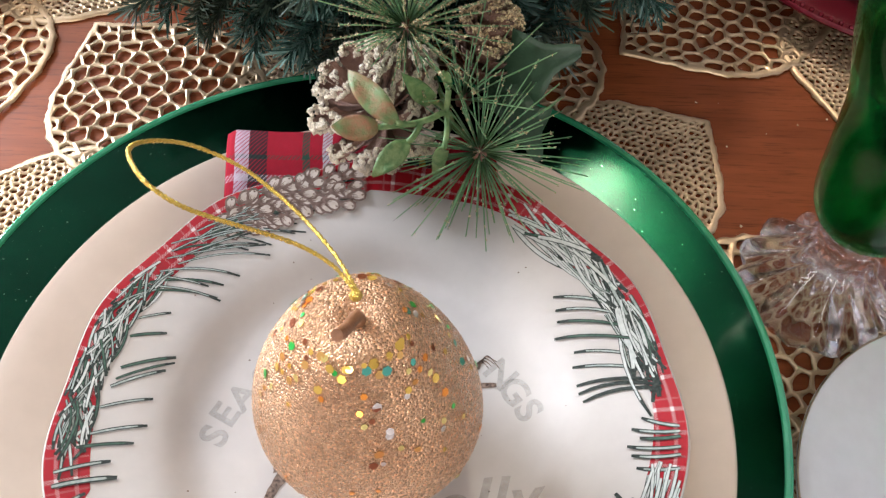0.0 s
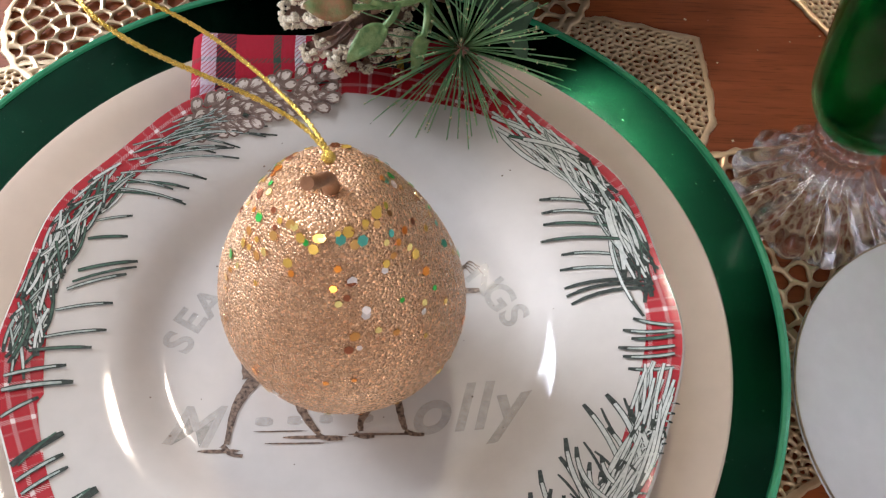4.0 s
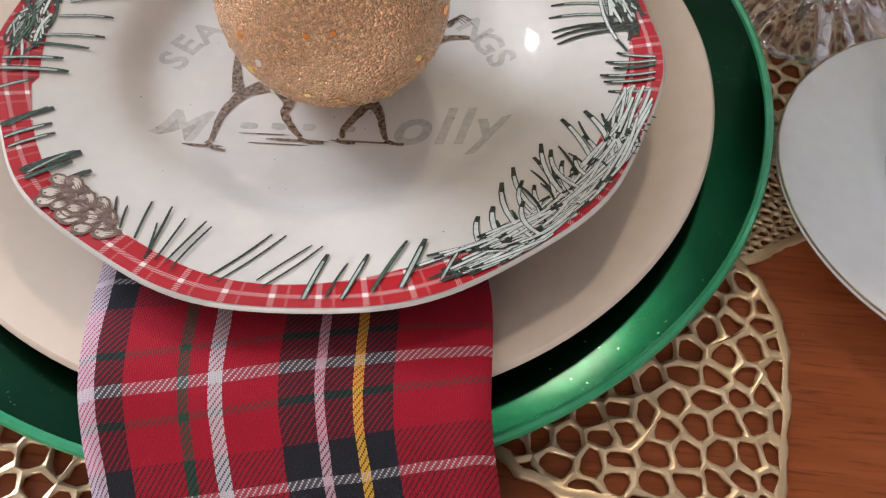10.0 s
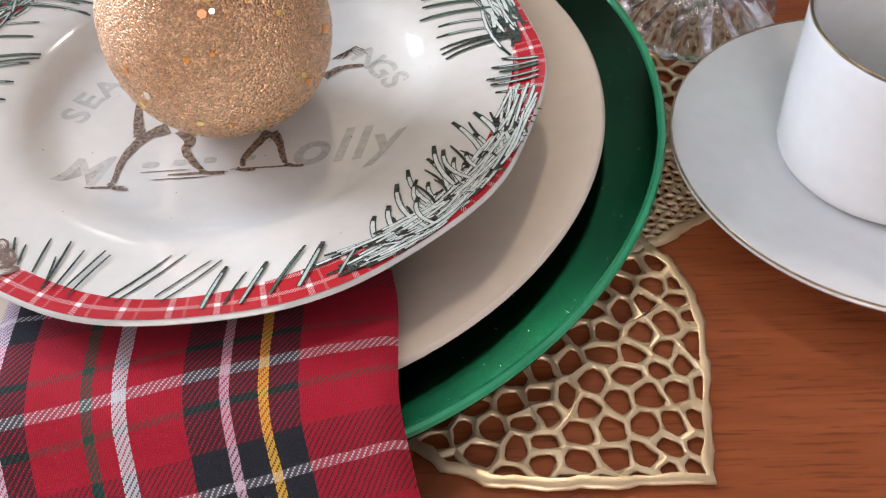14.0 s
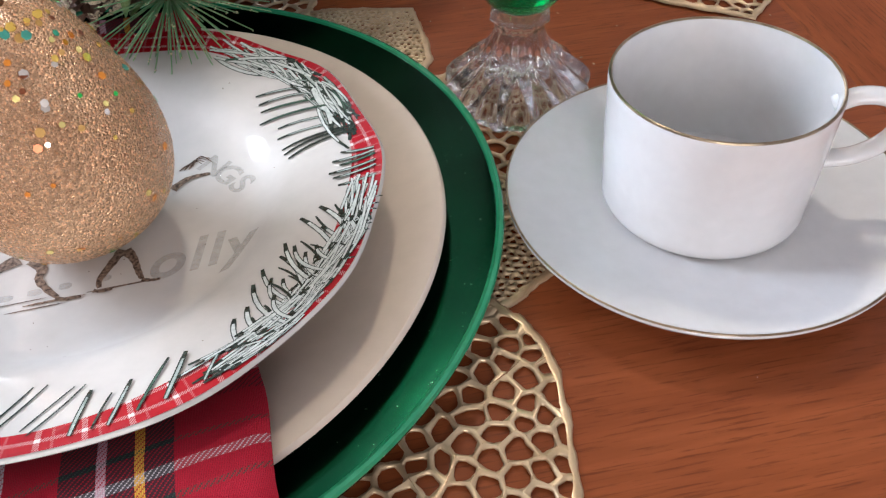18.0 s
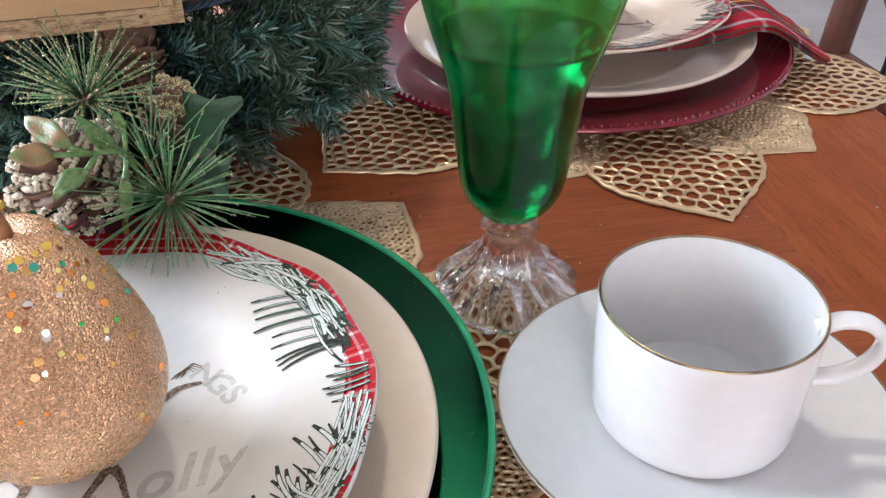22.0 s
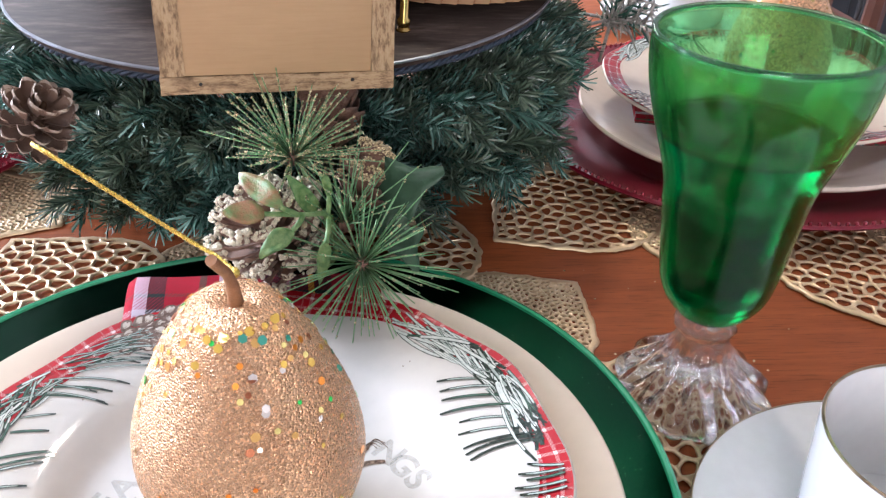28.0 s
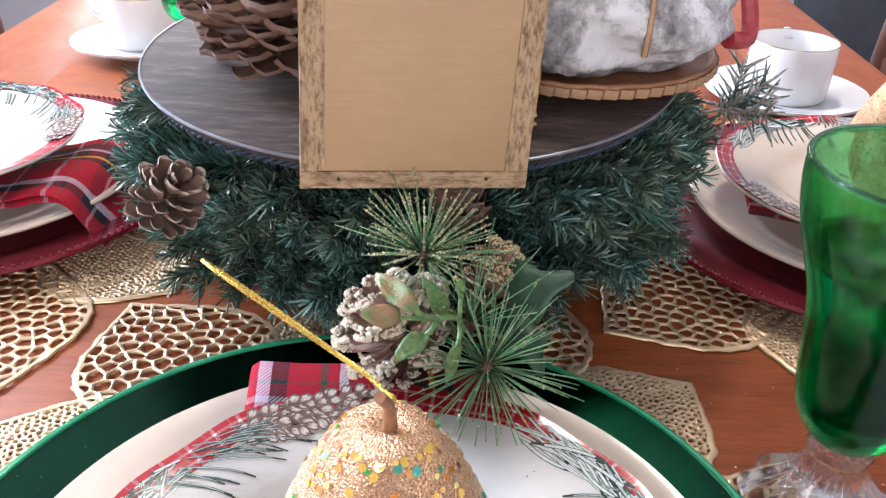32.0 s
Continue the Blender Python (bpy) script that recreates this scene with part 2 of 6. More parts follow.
M_WALL = simple("grey_wall_paint", (0.54, 0.53, 0.57), (0.58, 0.57, 0.61), 3, 0.8, bumps=0.0008, fine=160)
M_CEIL = simple("off_white_ceiling_paint", (0.47, 0.455, 0.43), (0.52, 0.505, 0.48), 3, 0.9, fine=120)
M_FLOOR = simple("pale_floor", (0.34, 0.32, 0.31), (0.44, 0.42, 0.41), 5, 0.45, fine=60)
M_TRIM = simple("white_trim_paint", (0.74, 0.74, 0.73), (0.8, 0.8, 0.79), 8, 0.45)
M_CLOTHDK = simple("dark_cloth", (0.02, 0.022, 0.03), (0.04, 0.042, 0.055), 30, 0.85)
INK = {
    "dark": simple("print_black_green", (0.016, 0.022, 0.019), (0.05, 0.066, 0.056), 900, 0.11),
    "green": simple("print_green", (0.035, 0.085, 0.06), (0.085, 0.15, 0.11), 600, 0.11),
    "pale": simple("print_pale_green", (0.25, 0.30, 0.27), (0.44, 0.50, 0.46), 700, 0.11),
    "brown": simple("print_brown", (0.11, 0.072, 0.058), (0.22, 0.155, 0.13), 600, 0.11),
    "cream": simple("print_cream", (0.47, 0.40, 0.34), (0.60, 0.53, 0.47), 260, 0.11),
    "light": simple("print_white_green", (0.46, 0.50, 0.47), (0.64, 0.67, 0.64), 700, 0.11),
    "grey": simple("print_faint_grey", (0.30, 0.31, 0.28), (0.38, 0.39, 0.36), 300, 0.1),
    "faint": simple("print_faded_grey", (0.40, 0.385, 0.35), (0.48, 0.465, 0.43), 300, 0.1),
    "sepia": simple("print_sepia", (0.035, 0.022, 0.018), (0.30, 0.215, 0.16), 900, 0.11),
}

# faded prints let the glaze show through
for k_, see in (("grey", 0.70), ("faint", 0.66)):
    nt = INK[k_].node_tree
    tr = nt.nodes.new("ShaderNodeBsdfTransparent")
    mx = nt.nodes.new("ShaderNodeMixShader")
    blot = noise_tex(nt, coords(nt), 420.0, 3)
    nt.links.new(calc(nt, "ADD", calc(nt, "MULTIPLY", blot, 0.5), see - 0.2), mx.inputs[0])
    nt.links.new(nt.nodes["Principled BSDF"].outputs[0], mx.inputs[1])
    nt.links.new(tr.outputs[0], mx.inputs[2])
    nt.links.new(mx.outputs[0], nt.nodes["Material Output"].inputs[0])

# glitter: tiny flakes, each tilted and tinted its own way


def flakes(name, a, b, scale, metal, tilted, dark, bright):
    m, nt, p = mat(name)
    v = coords(nt)
    vor = nd(nt, "ShaderNodeTexVoronoi", Scale=scale)
    nt.links.new(v, vor.inputs["Vector"])
    base = ramp(nt, noise_tex(nt, v, 30.0, 4), [(0.3, a), (0.7, b)])
    sep = nt.nodes.new("ShaderNodeSeparateColor")
    nt.links.new(vor.outputs["Color"], sep.inputs[0])
    flake = ramp(nt, sep.outputs[0], [(0.0, (dark,) * 3), (0.7, (1, 1, 1)), (0.96, bright)])
    nt.links.new(mixc(nt, 1.0, base, flake, "MULTIPLY"), p.inputs["Base Color"])
    p.inputs["Metallic"].default_value = metal
    nt.links.new(ramp(nt, sep.outputs[1], [(0, (0.16,) * 3), (1, (0.46,) * 3)]), p.inputs["Roughness"])
    off = nt.nodes.new("ShaderNodeVectorMath")
    off.operation = "SUBTRACT"
    nt.links.new(vor.outputs["Color"], off.inputs[0])
    off.inputs[1].default_value = (0.5, 0.5, 0.5)
    big = nt.nodes.new("ShaderNodeVectorMath")
    big.operation = "SCALE"
    big.inputs["Scale"].default_value = tilted
    nt.links.new(off.outputs[0], big.inputs[0])
    geo = nt.nodes.new("ShaderNodeNewGeometry")
    add = nt.nodes.new("ShaderNodeVectorMath")
    add.operation = "ADD"
    nt.links.new(geo.outputs["Normal"], add.inputs[0])
    nt.links.new(big.outputs[0], add.inputs[1])
    b_ = nd(nt, "ShaderNodeBump", Strength=1.0, Distance=0.0007)
    b_.invert = True
    nt.links.new(vor.outputs["Distance"], b_.inputs["Height"])
    nt.links.new(add.outputs[0], b_.inputs["Normal"])
    nt.links.new(b_.outputs[0], p.inputs["Normal"])
    return m


M_PEAR = flakes("gold_glitter_skin", (0.49, 0.27, 0.14), (0.61, 0.385, 0.225), 1350.0, 0.5, 0.13, 0.9, (1.6, 1.55, 1.5))
M_GLITTERTIP = flakes("champagne_glitter_crust", (0.96, 0.84, 0.62), (1.0, 0.92, 0.76), 2600.0, 0.05, 0.35, 0.7, (1.03, 1.03, 1.03))
M_GLITTER = flakes("champagne_glitter", (0.78, 0.60, 0.32), (0.95, 0.82, 0.56), 1500.0, 0.5, 1.2, 0.5, (1.07, 1.07, 1.05))

# sequins: each one takes its own colour
M_SEQUIN, nt, p = mat("hologram_sequin")
info = nt.nodes.new("ShaderNodeObjectInfo")
c = ramp(nt, info.outputs["Random"], [(0, (0.95, 0.62, 0.12)), (0.22, (0.95, 0.33, 0.04)), (0.36, (0.32, 0.10, 0.04)), (0.5, (0.85, 0.48, 0.14)),
                                      (0.64, (0.06, 0.62, 0.10)), (0.74, (0.95, 0.76, 0.25)), (0.84, (0.9, 0.8, 0.7)), (0.93, (0.12, 0.5, 0.38))], True)
nt.links.new(c, p.inputs["Base Color"])
p.inputs["Metallic"].default_value, p.inputs["Roughness"].default_value = 0.65, 0.2

# woven tartan, warp and weft crossing in a twill; the map runs in metres
RED, BLK, GRN, WHT, PNK, GLD = (0.40, 0.003, 0.021), (0.012, 0.014, 0.02), (0.02, 0.07, 0.045), (0.62, 0.58, 0.62), (0.64, 0.40, 0.48), (0.75, 0.42, 0.05)
M_TARTAN, nt, p = mat("woven_tartan")
tc = nt.nodes.new("ShaderNodeTexCoord")
sx = nt.nodes.new("ShaderNodeSeparateXYZ")
nt.links.new(tc.outputs["UV"], sx.inputs[0])
U, V = sx.outputs[0], sx.outputs[1]
wob = calc(nt, "MULTIPLY", noise_tex(nt, tc.outputs["UV"], 60.0, 2), 0.0012)
U2, V2 = calc(nt, "ADD", U, wob), calc(nt, "ADD", calc(nt, "ADD", V, wob), calc(nt, "MULTIPLY", U, 0.22))
warp = ramp(nt, calc(nt, "FRACT", calc(nt, "DIVIDE", U2, 0.115)),
            [(0, (0.60, 0.47, 0.56)), (0.05, BLK), (0.115, RED), (0.245, GRN), (0.272, RED), (0.318, WHT), (0.352, RED), (0.485, BLK), (0.574, PNK),
             (0.596, BLK), (0.662, GLD), (0.686, BLK), (0.757, RED)], True)
weft = ramp(nt, calc(nt, "FRACT", calc(nt, "DIVIDE", V2, 0.065)),
            [(0, BLK), (0.135, WHT), (0.17, BLK), (0.32, RED), (0.53, GRN), (0.56, RED), (0.665, WHT), (0.715, RED), (0.815, GRN), (0.845, RED)], True)
PITCH = 0.00046
tu, tv = calc(nt, "DIVIDE", U2, PITCH), calc(nt, "DIVIDE", V2, PITCH * 1.1)
step = calc(nt, "ADD", calc(nt, "FLOOR", tu), calc(nt, "FLOOR", tv))
over = calc(nt, "LESS_THAN", calc(nt, "FRACT", calc(nt, "MULTIPLY", calc(nt, "ADD", step, 0.5), 0.25)), 0.75)
c = mixc(nt, 0.22, mixc(nt, over, weft, warp), mixc(nt, 0.5, warp, weft))


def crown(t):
    """Height over a thread's width: full in the middle, low at its sides. Drives bump and painted shade."""
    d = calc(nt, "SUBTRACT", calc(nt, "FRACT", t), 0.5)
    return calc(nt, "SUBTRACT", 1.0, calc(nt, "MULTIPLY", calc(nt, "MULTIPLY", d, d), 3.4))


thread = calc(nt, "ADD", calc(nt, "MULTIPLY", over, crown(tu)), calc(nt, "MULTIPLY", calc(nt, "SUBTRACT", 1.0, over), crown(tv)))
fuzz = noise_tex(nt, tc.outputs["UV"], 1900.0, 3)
# shade between the threads, painted into the colour where they dip
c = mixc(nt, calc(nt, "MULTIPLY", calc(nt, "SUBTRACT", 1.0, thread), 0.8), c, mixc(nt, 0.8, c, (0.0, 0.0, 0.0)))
c = mixc(nt, calc(nt, "MULTIPLY", fuzz, 0.10), c, mixc(nt, 0.4, c, (0.5, 0.42, 0.44)))
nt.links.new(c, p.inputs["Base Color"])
p.inputs["Roughness"].default_value = 0.9
p.inputs["Specular IOR Level"].default_value = 0.15
bump(nt, p, thread, 0.7, 0.00025)

# printed red gingham along the plate rim; the map runs in metres round and across
M_GINGHAM, nt, p = mat("print_red_gingham")
tc = nt.nodes.new("ShaderNodeTexCoord")
sx = nt.nodes.new("ShaderNodeSeparateXYZ")
nt.links.new(tc.outputs["UV"], sx.inputs[0])
gu = calc(nt, "FRACT", calc(nt, "DIVIDE", sx.outputs[0], 0.0117))
gv = calc(nt, "FRACT", calc(nt, "DIVIDE", sx.outputs[1], 0.0056))
lu = ramp(nt, gu, [(0, (0, 0, 0)), (0.30, (1, 1, 1)), (0.43, (0, 0, 0)), (0.66, (0.45,) * 3), (0.72, (0, 0, 0))], True)
lv = ramp(nt, gv, [(0, (0, 0, 0)), (0.28, (1, 1, 1)), (0.50, (0, 0, 0))], True)
hatch = calc(nt, "GREATER_THAN", calc(nt, "FRACT", calc(nt, "MULTIPLY", calc(nt, "ADD", sx.outputs[0], sx.outputs[1]), 1250.0)), 0.52)
lines = calc(nt, "MULTIPLY", calc(nt, "MAXIMUM", lu, lv), hatch)
both = calc(nt, "MULTIPLY", calc(nt, "GREATER_THAN", lu, 0.7), lv)
c = mixc(nt, calc(nt, "MAXIMUM", calc(nt, "MULTIPLY", lines, 0.46), both), (0.35, 0.011, 0.019), (0.76, 0.68, 0.66))
dark = calc(nt, "MULTIPLY", noise_tex(nt, tc.outputs["UV"], 260.0, 4), 0.35)
c = mixc(nt, dark, c, (0.22, 0.012, 0.02))
nt.links.new(c, p.inputs["Base Color"])
p.inputs["Roughness"].default_value = 0.14


def glass(name, colour, rough, clear, heavy=False):
    m, nt, p = mat(name)
    p.inputs["Base Color"].default_value = (*colour, 1)
    p.inputs["Transmission Weight"].default_value = 1.0
    p.inputs["Roughness"].default_value = rough
    p.inputs["IOR"].default_value = 1.46
    if heavy:
        z = nt.nodes.new("ShaderNodeSeparateXYZ")
        nt.links.new(coords(nt), z.inputs[0])
        nt.links.new(ramp(nt, calc(nt, "MULTIPLY", z.outputs[2], 5.0), [(0.62, (0.15,) * 3), (0.68, (rough,) * 3)]), p.inputs["Roughness"])
    t = nt.nodes.new("ShaderNodeBsdfTransparent")
    t.inputs[0].default_value = (*(x ** 0.5 for x in colour), 1)
    mx = nt.nodes.new("ShaderNodeMixShader")
    mx.inputs[0].default_value = clear
    nt.links.new(p.outputs[0], mx.inputs[1])
    nt.links.new(t.outputs[0], mx.inputs[2])
    nt.links.new(mx.outputs[0], nt.nodes["Material Output"].inputs[0])
    return m


M_GGLASS = glass("green_glass", (0.27, 0.74, 0.33), 0.03, 0.18, True)
M_CGLASS = glass("clear_glass", (0.93, 0.93, 0.92), 0.0, 0.22)
M_LIQUID, nt, p = mat("drink")
tr = nt.nodes.new("ShaderNodeBsdfTransparent")
tr.inputs[0].default_value = (0.16, 0.56, 0.40, 1)
nt.links.new(tr.outputs[0], nt.nodes["Material Output"].inputs[0])
# paler tint of the goblet's green glass, standing in for the rim's highlight
M_RIMGLASS = glass("green_glass_rim_highlight", (0.55, 0.94, 0.72), 0.0, 0.15)
M_BLACK = simple("black_lacquered_wood", (0.012, 0.013, 0.017), (0.022, 0.023, 0.029), 12, 0.4)
M_PANE = glass("window_glass", (0.95, 0.97, 0.97), 0.0, 0.8)

M_DIFFUSER, nt, p = mat("glowing_diffuser")
p.inputs["Base Color"].default_value = (0.8, 0.78, 0.72, 1)
p.inputs["Emission Color"].default_value = (1.0, 0.86, 0.66, 1)
p.inputs["Emission Strength"].default_value = 6.0

# rough sawn wood and dark stained board
def sawn(name, stretch):
    """Torn fibres running one way, with short dark tears and paler wood between."""
    m, nt, p = mat(name)
    g1 = noise_tex(nt, coords(nt, stretch), 420.0, 7, 0.75)
    g2 = noise_tex(nt, coords(nt), 45.0, 4)
    g3 = noise_tex(nt, coords(nt, tuple(x * 0.6 for x in stretch)), 160.0, 3)
    c = ramp(nt, g1, [(0.38, (0.06, 0.033, 0.016)), (0.455, (0.22, 0.135, 0.07)), (0.52, (0.36, 0.245, 0.135)), (0.68, (0.47, 0.34, 0.20))])
    c = mixc(nt, calc(nt, "MULTIPLY", g2, 0.45), c, (0.33, 0.215, 0.11))
    c = mixc(nt, ramp(nt, g3, [(0.34, (0.6,) * 3), (0.42, (0, 0, 0))]), c, (0.10, 0.058, 0.03))
    nt.links.new(c, p.inputs["Base Color"])
    p.inputs["Roughness"].default_value = 0.8
    bump(nt, p, g1, 0.8, 0.0009)
    return m


M_SAWN = sawn("rough_sawn_edge", (1.0, 1.0, 0.32))
M_SAWNBASE = sawn("rough_sawn_base", (0.28, 1.0, 1.0))

M_BOARD, nt, p = mat("dark_stained_board")
f = noise_tex(nt, coords(nt, (4.0, 18.0, 4.0), turn=(0, 0, 0.5)), 9.0, 6, 0.7)
p.inputs["Specular IOR Level"].default_value = 0.12
c = ramp(nt, f, [(0.3, (0.026, 0.018, 0.015)), (0.5, (0.052, 0.037, 0.031)), (0.7, (0.11, 0.084, 0.072))])
nt.links.new(c, p.inputs["Base Color"])
p.inputs["Roughness"].default_value = 0.6
bump(nt, p, f, 0.3, 0.0006)

M_FUR, nt, p = mat("white_grey_batting")
v = coords(nt, (1, 1, 0.6))
f = noise_tex(nt, v, 42.0, 7, 0.7)
c = ramp(nt, f, [(0.34, (0.12, 0.105, 0.10)), (0.47, (0.36, 0.34, 0.34)), (0.56, (0.66, 0.64, 0.64))])
nt.links.new(c, p.inputs["Base Color"])
p.inputs["Roughness"].default_value = 0.95
bump(nt, p, f, 0.7, 0.004)

# ---------------------------------------------------------------- building tools


def thing(name, at=(0, 0, 0), rz=0.0, label="", category="", group="", kind=""):
    ob = new(name)
    ob.empty_display_size = 0.01
    ob.matrix_world = pose(*at, 0, 0, rz)
    return tagged(ob, label, category, group, kind)


def mesh_of(name, bm, material, sharp=40):
    me = bpy.data.meshes.new(name)
    bmesh.ops.recalc_face_normals(bm, faces=bm.faces)
    bm.to_mesh(me)
    bm.free()
    me.materials.append(material)
    me.shade_smooth()
    if sharp:
        me.set_sharp_from_angle(angle=radians(sharp))
    return me


def part(name, bm, material, parent=None, label="", sharp=40, m=None):
    ob = new(name, mesh_of(name, bm, material, sharp))
    if parent:
        ob.parent = parent
    if m is not None:
        ob.matrix_local = m
    return tagged(ob, label)


def piece(name, me, parent, m):
    ob = new(name, me)
    ob.parent = parent
    ob.matrix_local = m
    return ob


def raw(name, verts, faces, material, parent=None, label="", smooth=False):
    me = bpy.data.meshes.new(name)
    me.from_pydata(verts, [], faces)
    me.materials.append(material)
    if smooth:
        me.shade_smooth()
    ob = new(name, me)
    if parent:
        ob.parent = parent
    return tagged(ob, label)


def lathe(profile, segs=96, fn=None):
    """A turned body from (r, z) pairs; fn bends it by angle."""
    bm = bmesh.new()
    rings = []
    for r, z in profile:
        if r < 1e-6:
            rings.append([bm.verts.new((0, 0, z))])
            continue
        ring = []
        for i in range(segs):
            a = 2 * math.pi * i / segs
            rr, zz = fn(a, r, z) if fn else (r, z)
            ring.append(bm.verts.new((rr * math.cos(a), rr * math.sin(a), zz)))
        rings.append(ring)
    for a, b in zip(rings, rings[1:]):
        for i in range(segs):
            j = (i + 1) % segs
            if len(a) == 1 and len(b) == 1:
                break
            if len(a) == 1:
                bm.faces.new((a[0], b[i], b[j]))
            elif len(b) == 1:
                bm.faces.new((a[i], b[0], a[j]))
            else:
                bm.faces.new((a[i], b[i], b[j], a[j]))
    return bm


def spline(points, n, closed=False):
    """n points along a smooth curve through the given ones."""
    p = [Vector(q) for q in points]
    out = []
    k = len(p)
    spans = k if closed else k - 1
    for i in range(n):
        t = spans * i / (n if closed else n - 1)
        s = min(int(t), spans - 1)
        f = t - s
        if closed:
            a, b, c, d = (p[(s + o) % k] for o in (-1, 0, 1, 2))
        else:
            a, b, c, d = p[max(s - 1, 0)], p[s], p[min(s + 1, k - 1)], p[min(s + 2, k - 1)]
        out.append(0.5 * (2 * b + (c - a) * f + (2 * a - 5 * b + 4 * c - d) * f * f + (3 * b - a - 3 * c + d) * f ** 3))
    return out


def tube(points, radius, segs=8, closed=False, bm=None):
    """A round rod along points; radius is a number or one for each point."""
    bm = bm or bmesh.new()
    pts = [Vector(q) for q in points]
    n = len(pts)
    rad = radius if isinstance(radius, (list, tuple)) else [radius] * n
    side = None
    rings = []
    for i, q in enumerate(pts):
        t = (pts[(i + 1) % n] - pts[i - 1]) if closed or 0 < i < n - 1 else (pts[1] - pts[0] if i == 0 else pts[-1] - pts[-2])
        t.normalize()
        if side is None:
            side = t.orthogonal().normalized()
        side = (side - t * side.dot(t)).normalized()
        up = t.cross(side)
        rings.append([bm.verts.new(q + rad[i] * (side * math.cos(2 * math.pi * k / segs) + up * math.sin(2 * math.pi * k / segs))) for k in range(segs)])
    for i in range(n if closed else n - 1):
        a, b = rings[i], rings[(i + 1) % n]
        for k in range(segs):
            bm.faces.new((a[k], a[(k + 1) % segs], b[(k + 1) % segs], b[k]))
    if not closed:
        bm.faces.new(rings[0])
        bm.faces.new(rings[-1])
    return bm


def box(w, d, h, bevel=0.001, at=(0, 0, 0)):
    """A block standing on at, with broken edges."""
    bm = bmesh.new()
    bmesh.ops.create_cube(bm, size=1)
    bmesh.ops.transform(bm, matrix=Matrix.Translation((at[0], at[1], at[2] + h / 2)) @ Matrix.Diagonal((w, d, h, 1)), verts=bm.verts)
    if bevel:
        bmesh.ops.bevel(bm, geom=bm.edges, offset=bevel, segments=2, affect="EDGES", profile=0.6)
    return bm


def basis(ahead, up=(0, 0, 1), at=(0, 0, 0), size=1.0):
    """A pose whose x axis looks along ahead."""
    x = Vector(ahead).normalized()
    u = Vector(up)
    if abs(x.dot(u)) > 0.98:
        u = Vector((0, 1, 0))
    y = u.cross(x).normalized()
    z = x.cross(y)
    m = Matrix((x, y, z)).transposed().to_4x4()
    return Matrix.Translation(at) @ m @ Matrix.Scale(size, 4)

# ---------------------------------------------------------------- room and table
FLOOR_Z, CEIL_Z = -0.745, 1.70
X0, X1, Y0, Y1 = -1.9, 2.5, -2.2, 3.4


def structure(name, bm, material, label, category):
    ob = part(name, bm, material)
    return tagged(ob, label, category, kind="structure")


structure("floor", box(X1 - X0 + 0.4, Y1 - Y0 + 0.4, 0.1, 0, ((X0 + X1) / 2, (Y0 + Y1) / 2, FLOOR_Z - 0.1)), M_FLOOR, "pale grey floor under the dining table", "floor")
structure("ceiling", box(X1 - X0 + 0.4, Y1 - Y0 + 0.4, 0.1, 0, ((X0 + X1) / 2, (Y0 + Y1) / 2, CEIL_Z)), M_CEIL, "plain off-white ceiling of the dining room", "ceiling")


def wall(name, length, opening, m, label):
    """A wall along x with a hole (x0, x1, z0, z1), or none."""
    h, th = CEIL_Z - FLOOR_Z, 0.16
    bm = bmesh.new()

    def block(x0, x1, z0, z1):
        g = bmesh.ops.create_cube(bm, size=1)["verts"]
        bmesh.ops.transform(bm, matrix=Matrix.Translation(((x0 + x1) / 2, th / 2, (z0 + z1) / 2)) @ Matrix.Diagonal((x1 - x0, th, z1 - z0, 1)), verts=g)

    lo, hi = FLOOR_Z, CEIL_Z
    if opening:
        a, b, c, d = opening
        block(-length / 2, a, lo, hi)
        block(b, length / 2, lo, hi)
        block(a, b, lo, c)
        block(a, b, d, hi)
    else:
        block(-length / 2, length / 2, lo, hi)
    ob = structure(name, bm, M_WALL, label, "wall")
    ob.matrix_world = m
    return ob


def window(name, w, h, m):
    """A white sash window: frame bars, a sill and panes."""
    top = thing(name, label="white-framed window letting daylight in", category="window", kind="structure")
    top.matrix_world = m
    for k, (x, z, a, b) in enumerate(((0, 0, w, 0.06), (0, h - 0.06, w, 0.06), (-w / 2 + 0.03, 0.06, 0.06, h - 0.12), (w / 2 - 0.03, 0.06, 0.06, h - 0.12),
                                      (0, 0.06, 0.04, h - 0.12))):
        part("window_frame", box(a, 0.06, b, 0.004, (x, 0.09, z)), M_TRIM, top)
    part("window_sill", box(w + 0.12, 0.12, 0.03, 0.005, (0, 0.0, -0.03)), M_TRIM, top)
    for s in (-1, 1):
        pane = part("pane", box(w / 2 - 0.08, 0.005, h - 0.12, 0, (s * w / 4 - s * 0.005, 0.09, 0.06)), M_PANE, top)
        pane.visible_shadow = False


wall("wall_west", Y1 - Y0, (0.05, 1.35, 0.15, 1.45), pose(X0, 0.6, 0, 0, 0, 90), "grey painted wall with a window")
window("window_1", 1.3, 1.3, pose(X0, 1.3, 0.15, 0, 0, 90))
wall("wall_north", X1 - X0 + 0.32, (-1.9, 0.2, -0.1, 1.3), pose((X0 + X1) / 2, Y1, 0), "grey painted wall with a window")
window("window_2", 2.1, 1.4, pose((X0 + X1) / 2 - 0.85, Y1, -0.1))
wall("wall_east", Y1 - Y0, None, pose(X1, 0.6, 0, 0, 0, -90), "plain grey painted wall")
wall("wall_south", X1 - X0 + 0.32, (-0.1, 1.3, -0.1, 1.3), pose((X0 + X1) / 2, Y0, 0, 0, 0, 180), "grey painted wall with a window")
